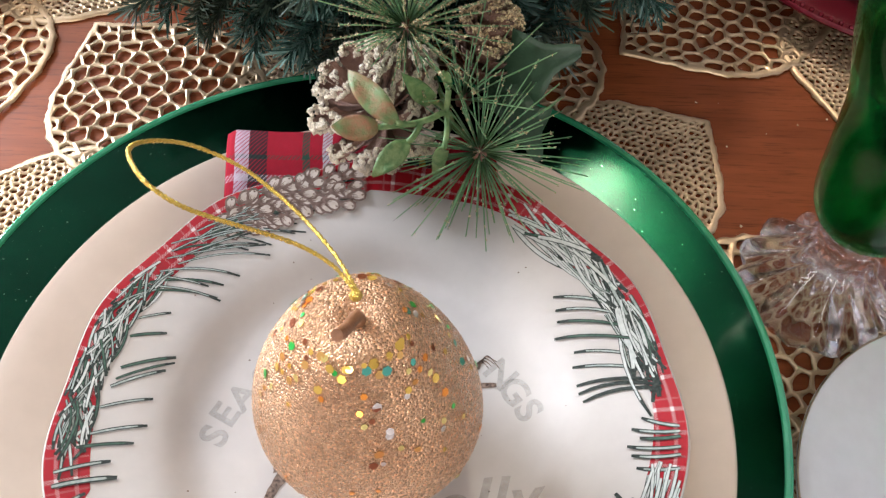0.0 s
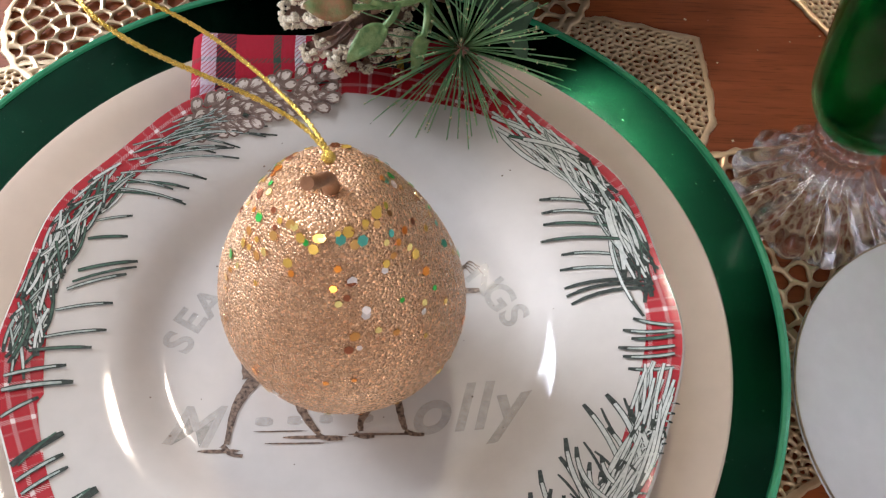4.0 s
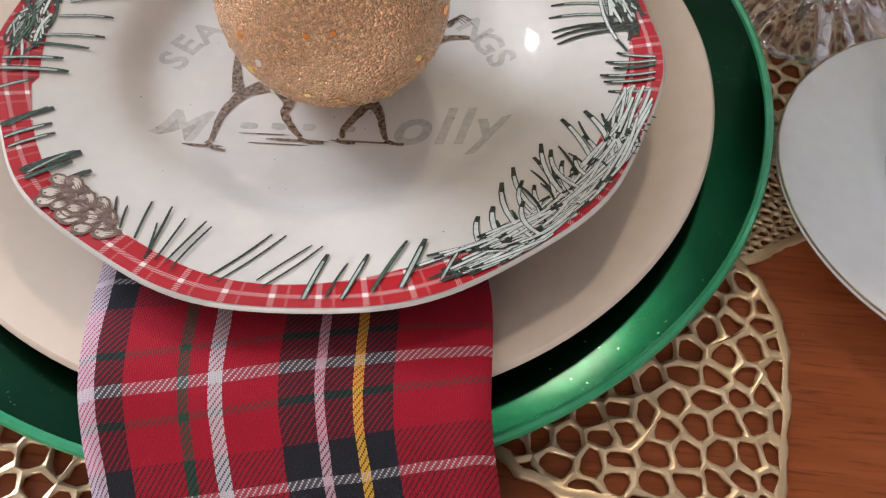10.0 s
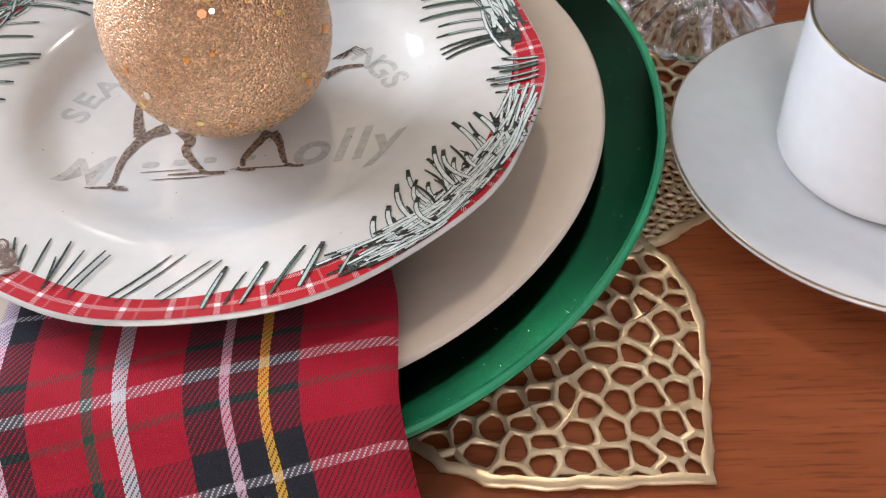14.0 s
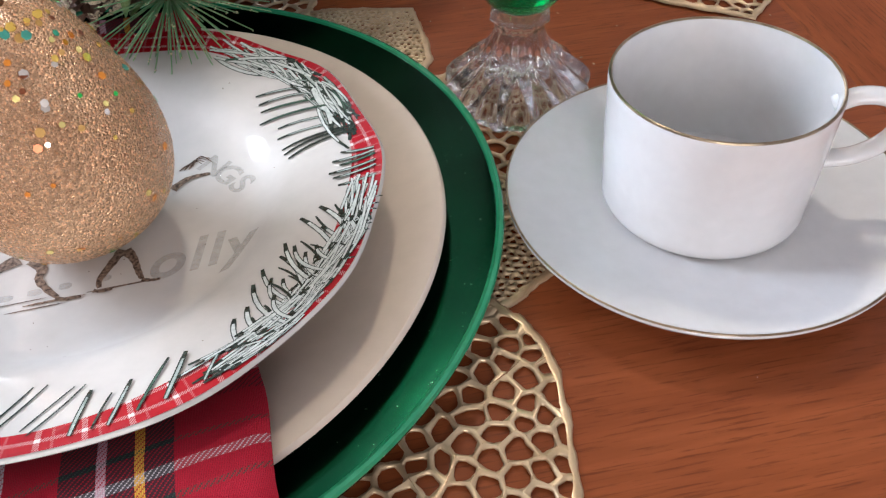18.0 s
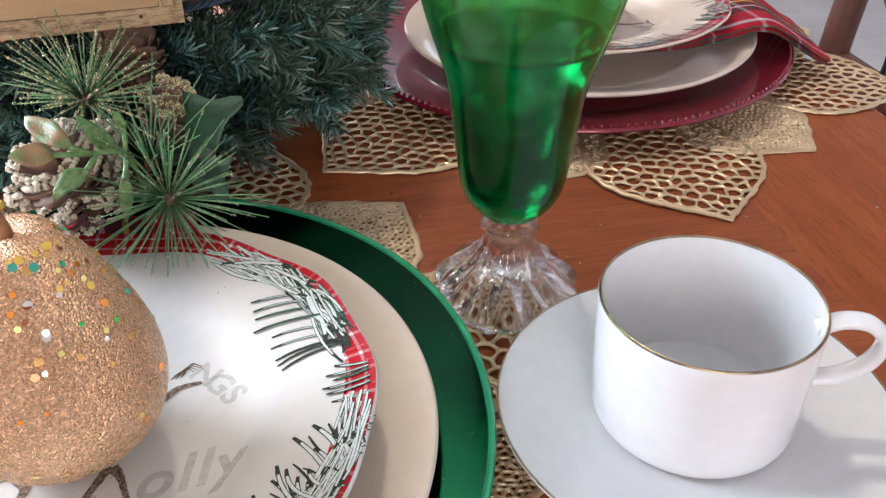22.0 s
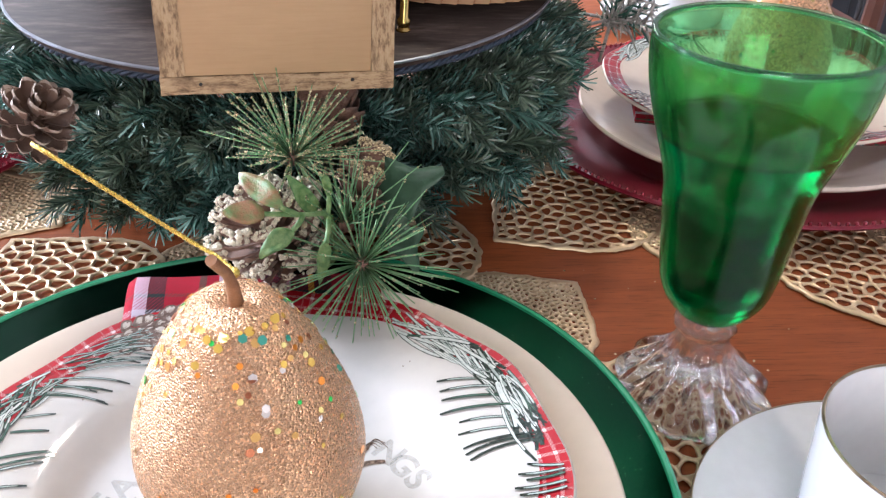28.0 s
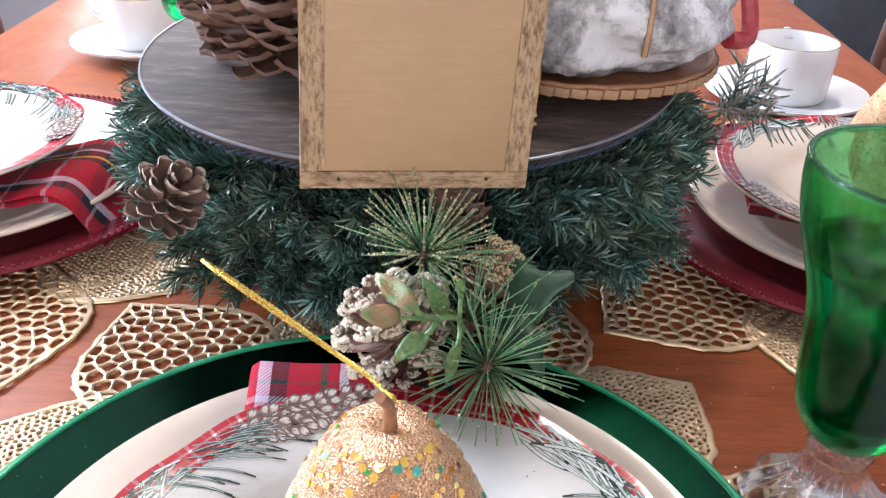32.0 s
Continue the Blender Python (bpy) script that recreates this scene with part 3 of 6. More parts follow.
window("window_3", 1.4, 1.4, pose((X0 + X1) / 2 - 0.6, Y0, -0.1, 0, 0, 180))
light = thing("ceiling_light", (0.13, 1.22, CEIL_Z), label="round ceiling light with a warm glow", category="lamp")
part("rim", lathe([(0.0, -0.001), (0.125, -0.001), (0.125, -0.03), (0.11, -0.035), (0.11, -0.01), (0.0, -0.01)], 48), M_TRIM, light)
part("diffuser", lathe([(0.0, -0.012), (0.108, -0.012), (0.106, -0.020), (0.08, -0.029), (0.0, -0.034)], 48), M_DIFFUSER, light, "warm glowing diffuser")

# table: planked top with a rounded edge, apron and legs
table = thing("dining_table", (-0.017, 0.78, 0), label="polished reddish-brown wooden dining table", category="table")
for x0, x1 in ((-0.485, -0.37), (-0.37, 0.352), (0.352, 0.485)):
    part("plank", box(x1 - x0 - 0.00004, 1.86, 0.028, 0.00005, ((x0 + x1) / 2, 0, -0.028)), M_TABLETOP if x0 < 0 < x1 else M_TABLE, table)
for s in (-1, 1):
    part("edge_moulding", tube([(s * 0.486, y, -0.0145) for y in (-0.93, -0.3, 0.3, 0.93)], 0.0142, 12), M_TABLE, table)
    part("apron", box(0.02, 1.6, 0.09, 0.002, (s * 0.4, 0, -0.119)), M_TABLE, table)
    part("apron", box(0.78, 0.02, 0.09, 0.002, (0, s * 0.81, -0.119)), M_TABLE, table)
    for q in (-1, 1):
        leg = lathe([(0.0, -0.744), (0.022, -0.744), (0.026, -0.7), (0.02, -0.5), (0.03, -0.3), (0.038, -0.22), (0.03, -0.2), (0.04, -0.19), (0.04, -0.03), (0, -0.03)], 20)
        bmesh.ops.translate(leg, verts=leg.verts, vec=(s * 0.4, q * 0.8, 0))
        part("leg", leg, M_TABLE, table)

# ---------------------------------------------------------------- openwork leaf placemats


def clip(poly, px, py, nx, ny):
    """Keeps the side of a convex outline where (q - p) . n <= 0."""
    out = []
    k = len(poly)
    for i in range(k):
        a, b = poly[i], poly[(i + 1) % k]
        da = (a[0] - px) * nx + (a[1] - py) * ny
        db = (b[0] - px) * nx + (b[1] - py) * ny
        if da <= 0:
            out.append(a)
        if da * db < 0:
            f = da / (da - db)
            out.append((a[0] + f * (b[0] - a[0]), a[1] + f * (b[1] - a[1])))
    return out


def petal(r0, r1, half, cell, wire, border, seed):
    """A leaf of Voronoi wires with a solid border, along +x from r0 to its tip at r1."""
    rr = random.Random(seed)
    n = 15
    side = []
    for i in range(n + 1):
        f = i / n
        w = half * float(np.interp(f, (0, 0.3, 0.55, 0.7, 0.84, 0.93, 1), (0.4, 0.8, 1.0, 0.93, 0.62, 0.31, 0)))
        side.append((r0 + (r1 - r0) * f, w))
    outline = [(x, -w) for x, w in side] + [(x, w) for x, w in reversed(side[:-1])]
    # a convex hull keeps the clipping simple
    pts = sorted(set(outline))

    def half_hull(seq):
        h = []
        for q in seq:
            while len(h) > 1 and (h[-1][0] - h[-2][0]) * (q[1] - h[-2][1]) - (h[-1][1] - h[-2][1]) * (q[0] - h[-2][0]) <= 0:
                h.pop()
            h.append(q)
        return h[:-1]

    hull = half_hull(pts) + half_hull(pts[::-1])
    sites = []
    rows = int((r1 - r0) / (cell * 0.87)) + 3
    for j in range(-rows, rows):
        for i in range(-1, rows + 1):
            x = r0 + (i + 0.5 * (j % 2)) * cell + rr.uniform(-0.25, 0.25) * cell
            y = j * cell * 0.87 + rr.uniform(-0.25, 0.25) * cell
            if abs(y) < half + cell * 1.5:
                sites.append((x, y))
    verts, faces = [], []
    top, low = 0.0015, 0.0003
    for sx_, sy_ in sites:
        poly = hull
        for tx, ty in sites:
            d2 = (tx - sx_) ** 2 + (ty - sy_) ** 2
            if 0 < d2 < (3.2 * cell) ** 2:
                poly = clip(poly, (sx_ + tx) / 2, (sy_ + ty) / 2, tx - sx_, ty - sy_)
                if len(poly) < 3:
                    break
        if len(poly) < 3:
            continue
        cx, cy = sum(q[0] for q in poly) / len(poly), sum(q[1] for q in poly) / len(poly)
        # drop tiny edges, then round the hole by cutting its corners
        clean = [q for i, q in enumerate(poly) if math.dist(q, poly[i - 1]) > cell * 0.06]
        if len(clean) < 3:
            continue
        reach = min(abs((b[0] - a[0]) * (a[1] - cy) - (a[0] - cx) * (b[1] - a[1])) / max(1e-9, math.dist(a, b)) for a, b in zip(clean, clean[1:] + clean[:1]))
        k = len(clean)
        cut = []
        for i in range(k):
            a, b = clean[i], clean[(i + 1) % k]
            cut += [(a[0] * 0.78 + b[0] * 0.22, a[1] * 0.78 + b[1] * 0.22), (a[0] * 0.22 + b[0] * 0.78, a[1] * 0.22 + b[1] * 0.78)]
        s = max(0.0, 1 - wire * 0.5 / max(reach, 1e-5))
        base = len(verts)
        m = len(cut)
        outer = []
        for i in range(k):
            a, b = clean[i], clean[(i + 1) % k]
            outer += [(a[0] * 0.97 + b[0] * 0.03, a[1] * 0.97 + b[1] * 0.03), (a[0] * 0.03 + b[0] * 0.97, a[1] * 0.03 + b[1] * 0.97)]
        verts += [(x, y, top) for x, y in outer]
        verts += [(cx + (x - cx) * (s + (1 - s) * 0.25), cy + (y - cy) * (s + (1 - s) * 0.25), top - 0.0002) for x, y in cut]
        verts += [(cx + (x - cx) * s, cy + (y - cy) * s, top - 0.0006) for x, y in cut]
        verts += [(cx + (x - cx) * s, cy + (y - cy) * s, low) for x, y in cut]
        if s < 0.2:
            faces.append(tuple(base + i for i in range(m)))
            continue
        for lev in range(3):
            for i in range(m):
                j = (i + 1) % m
                faces.append((base + lev * m + i, base + lev * m + j, base + (lev + 1) * m + j, base + (lev + 1) * m + i))
    # border strip round the outline
    hull = [(a[0] + (b[0] - a[0]) * t / 5, a[1] + (b[1] - a[1]) * t / 5) for a, b in zip(hull, hull[1:] + hull[:1]) for t in range(5)]
    k = len(hull)
    cx = sum(q[0] for q in hull) / k
    base = len(verts)
    for ring, (grow, z) in enumerate(((-border * 0.45, top + 0.0001), (border * 0.2, top + 0.0003), (border * 0.55, top - 0.0003), (border * 0.6, low))):
        for i in range(k):
            a, b, c = hull[i - 1], hull[i], hull[(i + 1) % k]
            e1 = Vector((b[1] - a[1], a[0] - b[0])).normalized()
            e2 = Vector((c[1] - b[1], b[0] - c[0])).normalized()
            nrm = (e1 + e2)
            nrm = nrm / max(0.6, nrm.length_squared / 2) if nrm.length > 1e-6 else e1
            verts.append((b[0] + nrm.x * grow, b[1] + nrm.y * grow, z))
    for lev in range(3):
        for i in range(k):
            j = (i + 1) % k
            faces.append((base + lev * k + i, base + lev * k + j, base + (lev + 1) * k + j, base + (lev + 1) * k + i))
    # hand-cast unevenness
    ph = [rr.uniform(0, 6.28) for _ in range(6)]
    verts = [(x + 0.00045 * math.sin(y * 560 + ph[0]) + 0.0003 * math.sin((x + y) * 830 + ph[1]),
              y + 0.00055 * math.sin(x * 520 + ph[2]) + 0.00035 * math.sin((x - y) * 910 + ph[3]),
              z + 0.00016 * math.sin(x * 300 + ph[4]) * math.sin(y * 340 + ph[5]) if z > 0.001 else z) for x, y, z in verts]
    pinch = [float(np.interp((x - r0) / (r1 - r0), (0, 0.62, 0.78, 0.88, 0.95, 1.0, 1.1), (1, 1.02, 0.99, 0.88, 0.76, 0.7, 0.7))) for x, y, z in verts]
    verts = [(x, y * k, z) for (x, y, z), k in zip(verts, pinch)]
    me = bpy.data.meshes.new("petal")
    me.from_pydata(verts, [], faces)
    me.materials.append(M_MATGOLD)
    me.shade_smooth()
    return me


COARSE = [petal(0.085, 0.239, 0.053, 0.0094, 0.0017, 0.0032, s) for s in (3, 4)]
FINE = petal(0.085, 0.203, 0.046, 0.0037, 0.0015, 0.0034, 9)


def placemat(at, coarse, fine, label):
    top = thing("placemat", at, label=label, category="placemat", group="leaf placemats on the table")
    for i, a in enumerate(fine):
        piece("petal", FINE, top, pose(0, 0, 0.0001, 0, 0, a))
    for i, a in enumerate(coarse):
        piece("petal", COARSE[i % 2], top, pose(0, 0, 0.0006, 0, 0, a))
    part("centre", lathe([(0.0, 0.0019), (0.1, 0.0019), (0.102, 0.0003), (0.0, 0.0003)], 48), M_MATGOLD, top)
    return top


placemat((-0.0145, 0.165, 0.0002), (130.8, 70.8, 2.0, -49.2, -109.0, -169.0), (160, 100, 38.5, -21, -79, -139),
         "champagne-gold openwork leaf placemat under the green charger")
placemat((0.3023, 0.4748, 0.0002), (-145, -87, -29, 31, 91, 151), (-117, -61, 1, 61, 121, 181), "champagne-gold openwork leaf placemat under a burgundy charger")
placemat((-0.32, 0.475, 0.0002), (-63.3, -3.3, 56.7, 116.7, 176.7, -123.3), (-33.3, 26.7, 86.7, 146.7, 206.7, -93.3),
         "champagne-gold openwork leaf placemat under a burgundy charger")

# ---------------------------------------------------------------- plates


def rounded_plate(top, thick, foot_r, foot_z, fn=None, segs=144):
    """A plate from its upper profile; the underside runs thick below it, with a foot ring."""
    n = 34
    R = top[-1][0]
    rs = [R * (i / n) ** 0.8 for i in range(n + 1)]
    xs, zs = [q[0] for q in top], [q[1] for q in top]

    def up(r):
        return float(np.mean(np.interp([r - 0.003, r - 0.0015, r, r + 0.0015, r + 0.003], xs, zs)))

    prof = [(0 if i == 0 else r, up(r)) for i, r in enumerate(rs)]
    e = prof[-1][1]
    prof += [(R + thick * 0.22, e - thick * 0.2), (R + thick * 0.3, e - thick * 0.45), (R + thick * 0.1, e - thick * 0.8)]
    prof += [(r, up(r) - thick) for r in reversed(rs[1:-1]) if r > foot_r + 0.004]
    prof += [(foot_r + 0.003, foot_z), (foot_r, foot_z), (foot_r - 0.003, up(foot_r) - thick), (0, up(0) - thick)]
    return lathe(prof, segs, fn), up


# green charger
charger = thing("charger_plate", (-0.0138, 0.1365, 0.0025), label="glossy dark green charger plate on a gold placemat", category="charger plate")
TOP = [(0, 0.0045), (0.112, 0.0045), (0.119, 0.0070), (0.128, 0.0134), (0.146, 0.0150), (0.1635, 0.0165)]
bm, _ = rounded_plate(TOP, 0.0045, 0.105, 0.0)
part("plate_body", bm, M_GREENCH, charger)
part("rim_edge", tube([(0.1637 * math.cos(a), 0.1637 * math.sin(a), 0.0162) for a in np.linspace(0, 2 * math.pi, 160, endpoint=False)], 0.0017, 8, True),
     M_GREENEDGE, charger, "bright green glass edge")


def dinner_plate(at):
    d = thing("dinner_plate", at, label="plain ivory dinner plate on a charger", category="plate", group="ivory dinner plates")
    bm, _ = rounded_plate([(0, 0.0045), (0.086, 0.0045), (0.096, 0.0075), (0.108, 0.0125), (0.128, 0.0195), (0.135, 0.0215)], 0.004, 0.082, 0.0)
    part("plate_body", bm, M_CREAM, d)
    return d


dinner_plate((-0.0084, 0.124, 0.0073))

# salad plate with a printed holiday border
SR = 0.1067
STOP = [(0, 0.0072), (0.057, 0.0074), (0.0632, 0.0088), (0.0708, 0.0139), (0.078, 0.0161), (0.092, 0.0191), (0.1067, 0.0225)]
SZ = 0.0238


def rim_k(a):
    """How far the rim stands out at an angle: shallow lobes, and a little fuller on one side."""
    return 0.0085 * math.cos(11 * a + 0.6) + 0.018 * max(0.0, -math.sin(a)) ** 3


def lobes(a, r, z):
    f = max(0.0, (r - 0.085) / 0.0217)
    return r * (1 + f * rim_k(a)), z + f * 0.0006 * math.cos(11 * a + 0.6)


salad = thing("salad_plate", (-0.0018, 0.1174, SZ), label="white salad plate with a red gingham and pine-bough printed border", category="plate", group="printed salad plates")
bm, sal_up = rounded_plate(STOP, 0.0026, 0.058, 0.0, lobes)
part("plate_body", bm, M_PORC, salad)


def on_plate(x, y, lift):
    r, a = math.hypot(x, y), math.atan2(y, x)
    f = max(0.0, (r - 0.085) / 0.0217)
    r0 = r / (1 + f * rim_k(a))
    return (x, y, sal_up(min(r0, SR - 0.0002)) + f * 0.0006 * math.cos(11 * a + 0.6) + lift)


class Ink:
    """Flat printed strokes that follow the glaze."""

    def __init__(self):
        self.v, self.f = [], []

    def stroke(self, pts, width, lift, taper=0.35):
        n = len(pts)
        base = len(self.v)
        for i, (x, y) in enumerate(pts):
            a, b = pts[max(i - 1, 0)], pts[min(i + 1, n - 1)]
            dx, dy = b[0] - a[0], b[1] - a[1]
            d = math.hypot(dx, dy) or 1
            f = i / (n - 1)
            w = width * 0.5 * (1 - (1 - taper) * abs(2 * f - 0.95) ** 5)
            self.v += [on_plate(x - dy / d * w, y + dx / d * w, lift), on_plate(x + dy / d * w, y - dx / d * w, lift)]
        for i in range(n - 1):
            k = base + 2 * i
            self.f.append((k, k + 1, k + 3, k + 2))

    def blob(self, pts, lift):
        base = len(self.v)
        self.v += [on_plate(x, y, lift) for x, y in pts]
        self.f.append(tuple(range(base, base + len(pts))))

    def done(self, name, ink, label=""):
        return tagged(raw(name, self.v, self.f, INK[ink], salad, label, True), kind="stuff")


def pol(r, deg):
    return r * math.cos(radians(deg)), r * math.sin(radians(deg))


def arc(p, q, bow, n=7):
    """A bowed line from p to q."""
    dx, dy = q[0] - p[0], q[1] - p[1]
    return [(p[0] + dx * t - dy * bow * 4 * t * (1 - t), p[1] + dy * t + dx * bow * 4 * t * (1 - t)) for t in [i / (n - 1) for i in range(n)]]


# the red band, its inner edge wandering
me = bpy.data.meshes.new("gingham_band")
bm = bmesh.new()
uv = bm.loops.layers.uv.new("map")
N = 220
grid = []
for i in range(N):
    a = 2 * math.pi * i / N
    deg = math.degrees(a)
    inner = 0.0955 + 0.0013 * math.sin(3 * a + 1) + 0.001 * math.sin(7 * a) + (0.002 if 200 < deg < 330 else 0) - (0.0015 if 95 < deg < 170 else 0)
    row = []
    for k in range(5):
        rr_ = inner + (0.1065 - inner) * k / 4
        s = 1 + max(0.0, (rr_ - 0.085) / 0.0217) * rim_k(a)
        x, y = rr_ * s * math.cos(a), rr_ * s * math.sin(a)
        row.append((bm.verts.new(on_plate(x, y, 0.00012)), a * 0.1, rr_))
    grid.append(row)
for i in range(N):
    for k in range(4):
        q = [grid[i][k], grid[i][k + 1], grid[(i + 1) % N][k + 1], grid[(i + 1) % N][k]]
        f = bm.faces.new([z[0] for z in q])
        for j, lp in enumerate(f.loops):
            u = q[j][1] + (0.2 * math.pi if i == N - 1 and j > 1 else 0)
            lp[uv].uv = (u, q[j][2])
for f in bm.faces:
    f.smooth = True
bm.to_mesh(me)
bm.free()
me.materials.append(M_GINGHAM)
band = new("gingham_band", me)
band.parent = salad
tagged(band, "printed red gingham band")

ink = {k: Ink() for k in ("dark", "green", "pale", "light")}
R = random.Random(21)


import itertools

COUNT = itertools.count()


def needle(p, q, bow, w, style="mix"):
    """One printed pine needle: a dark outline and a paler heart, lying over those before it."""
    line = arc(p, q, bow)
    w *= 0.84
    z = 0.0002 + 4.5e-5 * (next(COUNT) % 10)
    ink["dark" if style != "green" else "green"].stroke(line, w, z, 0.75)
    if style == "open":
        ink["light"].stroke(line[:-1], w * 0.68, z + 2.2e-5, 0.8)
    elif style != "dark":
        ink["pale" if R.random() < 0.7 else "green"].stroke(line[:-1], w * 0.5, z + 2.2e-5, 0.8)


def bundle(a0, a1, count, sweep, r_lo=0.0925, r_hi=0.1045, w=0.0011, share=0.4):
    """Needles lying along the rim between two angles, combed one way."""
    for i in range(count):
        a = a0 + (a1 - a0) * R.random()
        p, q = pol(R.uniform(r_lo, r_hi), a), pol(R.uniform(r_lo, r_hi), a + sweep * R.uniform(0.7, 1.25))
        needle(p, q, R.uniform(-0.1, 0.1), w * R.uniform(0.8, 1.35), "open" if R.random() < share else "mix")


def comb(a0, a1, count, r_root, ln, direction, w, bow=0.04, spread=6.0, style="mix"):
    """Needles standing off the rim, all about one way."""
    for i in range(count):
        a = a0 + (a1 - a0) * (i + 0.5 + R.uniform(-0.3, 0.3)) / count
        p = pol(r_root, a)
        d = radians(direction + R.uniform(-spread, spread))
        l_ = ln * R.uniform(0.7, 1.15)
        q = (p[0] + l_ * math.cos(d), p[1] + l_ * math.sin(d))
        needle(p, q, bow * R.uniform(0.3, 1.6), w * R.uniform(0.75, 1.25), style)


# upper right bough and its long needles
bundle(62, 24, 46, -19, w=0.0019, share=0.85)
bundle(52, 20, 40, -15, w=0.0011, share=0.6)
for r, a, r2, a2 in ((0.081, 37.5, 0.098, 27), (0.0785, 34, 0.097, 25), (0.0765, 31, 0.097, 22), (0.0725, 27, 0.097, 19), (0.0765, 21, 0.099, 14),
                     (0.074, 17, 0.099, 11.5), (0.0735, 11.5, 0.1, 9), (0.0735, 9, 0.1, 8), (0.0745, 6.5, 0.101, 7)):
    needle(pol(r2, a2), pol(r, a), R.uniform(-0.09, -0.04), 0.0016, "dark" if R.random() < 0.6 else "mix")
for r, a, r2, a2 in ((0.093, 1, 0.105, -1), (0.0895, -1.5, 0.105, -2), (0.092, -3.5, 0.105, -3), (0.088, -5.5, 0.105, -5), (0.0895, -7.5, 0.105, -6.5), (0.0915, -10, 0.105, -9)):
    needle(pol(r2, a2), pol(r, a), 0.04, 0.0017)
# lower right bough, curling tips
for x0, y0, x1, y1, w, bow in ((0.0528, -0.0694, 0.0555, -0.0834, 2.2, 0.1), (0.0568, -0.0654, 0.0605, -0.0794, 2.3, 0.1), (0.0588, -0.0554, 0.0678, -0.0774, 2.2, 0.12), (0.0618, -0.0484, 0.0713, -0.0694, 2.0, 0.1),
                               (0.0678, -0.0444, 0.0738, -0.0663, 1.9, -0.1), (0.0698, -0.0384, 0.0776, -0.0624, 2.1, 0.08), (0.0728, -0.0414, 0.0808, -0.0584, 2.0, 0.14), (0.0758, -0.0274, 0.0858, -0.0514, 2.2, -0.06),
                               (0.0828, -0.0244, 0.0908, -0.0454, 2.4, -0.08), (0.0798, -0.0444, 0.0858, -0.0554, 1.8, 0.15), (0.0898, -0.0284, 0.0948, -0.0434, 2.0, 0.12), (0.0648, -0.0544, 0.0700, -0.0714, 1.8, 0.18)):
    needle((x1, y1), (x0, y0), bow, w * 0.001, "open")
    needle((x1 + 0.004, y1 + 0.004), (x0 + 0.0052, y0 - 0.0015), -bow * 0.7, w * 0.0005, "dark")
    needle((x1 + 0.002, y1 + 0.001), (x0 + 0.0065, y0 - 0.008), bow * 1.4, w * 0.0009, "open")
for k in range(125):
    a = R.uniform(-8, -56)
    r_ = R.uniform(0.0955, 0.1062)
    p, q = pol(r_, a), pol(r_ + R.uniform(-0.003, 0.002), a - R.uniform(8, 14))
    needle(p, q, R.uniform(-0.04, 0.08), 0.0015, "open")
comb(-16, -60, 30, 0.1005, 0.0070, 8, 0.0009, 0.05, 14, "open")
# straight needles along the bottom
for x0, y0, x1, y1, w in ((-0.0502, -0.0744, -0.0472, -0.0844, 0.9), (-0.0462, -0.0774, -0.0452, -0.0864, 0.8), (-0.0402, -0.0744, -0.0402, -0.0894, 0.9), (-0.0362, -0.0824, -0.0352, -0.0924, 0.8), (-0.0342, -0.0754, -0.0352, -0.0964, 1.0),
                         (-0.0292, -0.0794, -0.0322, -0.0964, 0.8), (-0.0232, -0.0794, -0.0292, -0.0964, 0.9), (-0.0212, -0.0814, -0.0272, -0.0994, 0.8), (-0.0042, -0.0814, -0.0172, -0.1004, 0.9), (-0.0002, -0.0814, -0.0142, -0.1014, 0.8),
                         (0.0078, -0.0844, -0.0042, -0.0994, 0.7), (0.0108, -0.0844, -0.0022, -0.1014, 0.8), (0.0128, -0.0874, 0.0093, -0.1044, 1.9), (0.0188, -0.0904, 0.0150, -0.1034, 0.9), (0.0238, -0.0864, 0.0193, -0.1034, 1.7),
                         (0.0338, -0.0804, 0.0268, -0.1004, 1.4), (0.0388, -0.0794, 0.0343, -0.0984, 2.2), (0.0488, -0.0824, 0.0448, -0.0944, 1.5)):
    needle((x1, y1), (x0, y0), R.uniform(-0.02, 0.02), w * 0.001, "dark" if w < 1.3 else "mix")
# broad needles up the left side
for x0, y0, x1, y1, w in ((-0.0768, 0.0361, -0.0881, 0.0320, 1.2), (-0.0768, 0.0279, -0.0891, 0.0249, 1.5), (-0.0720, 0.0192, -0.0895, 0.0127, 1.6), (-0.0720, 0.0171, -0.0902, 0.0083, 1.2), (-0.0745, 0.0138, -0.0912, 0.0053, 1.6), (-0.0764, 0.0026, -0.0927, -0.0027, 1.4),
                         (-0.0761, -0.0073, -0.0934, -0.0126, 1.5), (-0.0789, -0.0141, -0.0963, -0.0180, 1.5), (-0.0845, -0.0212, -0.1006, -0.0273, 1.7), (-0.0811, -0.0265, -0.0999, -0.0320, 2.2), (-0.0894, -0.0327, -0.0978, -0.0403, 1.6), (-0.0796, -0.0431, -0.0907, -0.0545, 2.6),
                         (-0.0777, -0.0497, -0.0878, -0.0591, 1.8), (-0.0753, -0.0535, -0.0852, -0.0628, 1.6), (-0.0656, -0.0594, -0.0778, -0.0717, 3.6), (-0.0664, -0.0639, -0.0755, -0.0741, 2.0), (-0.0601, -0.0663, -0.0658, -0.0729, 2.4)):
    needle((x1, y1), (x0, y0), 0.03, w * 0.00105, "dark" if w > 2.3 else "mix")
    if w > 2.0:
        needle((x1 + 0.002, y1), (x0 - 0.002, y0), 0.03, w * 0.0003, "green")
bundle(-172, -214, 100, 9, 0.0935, 0.1050, 0.0013, share=0.3)
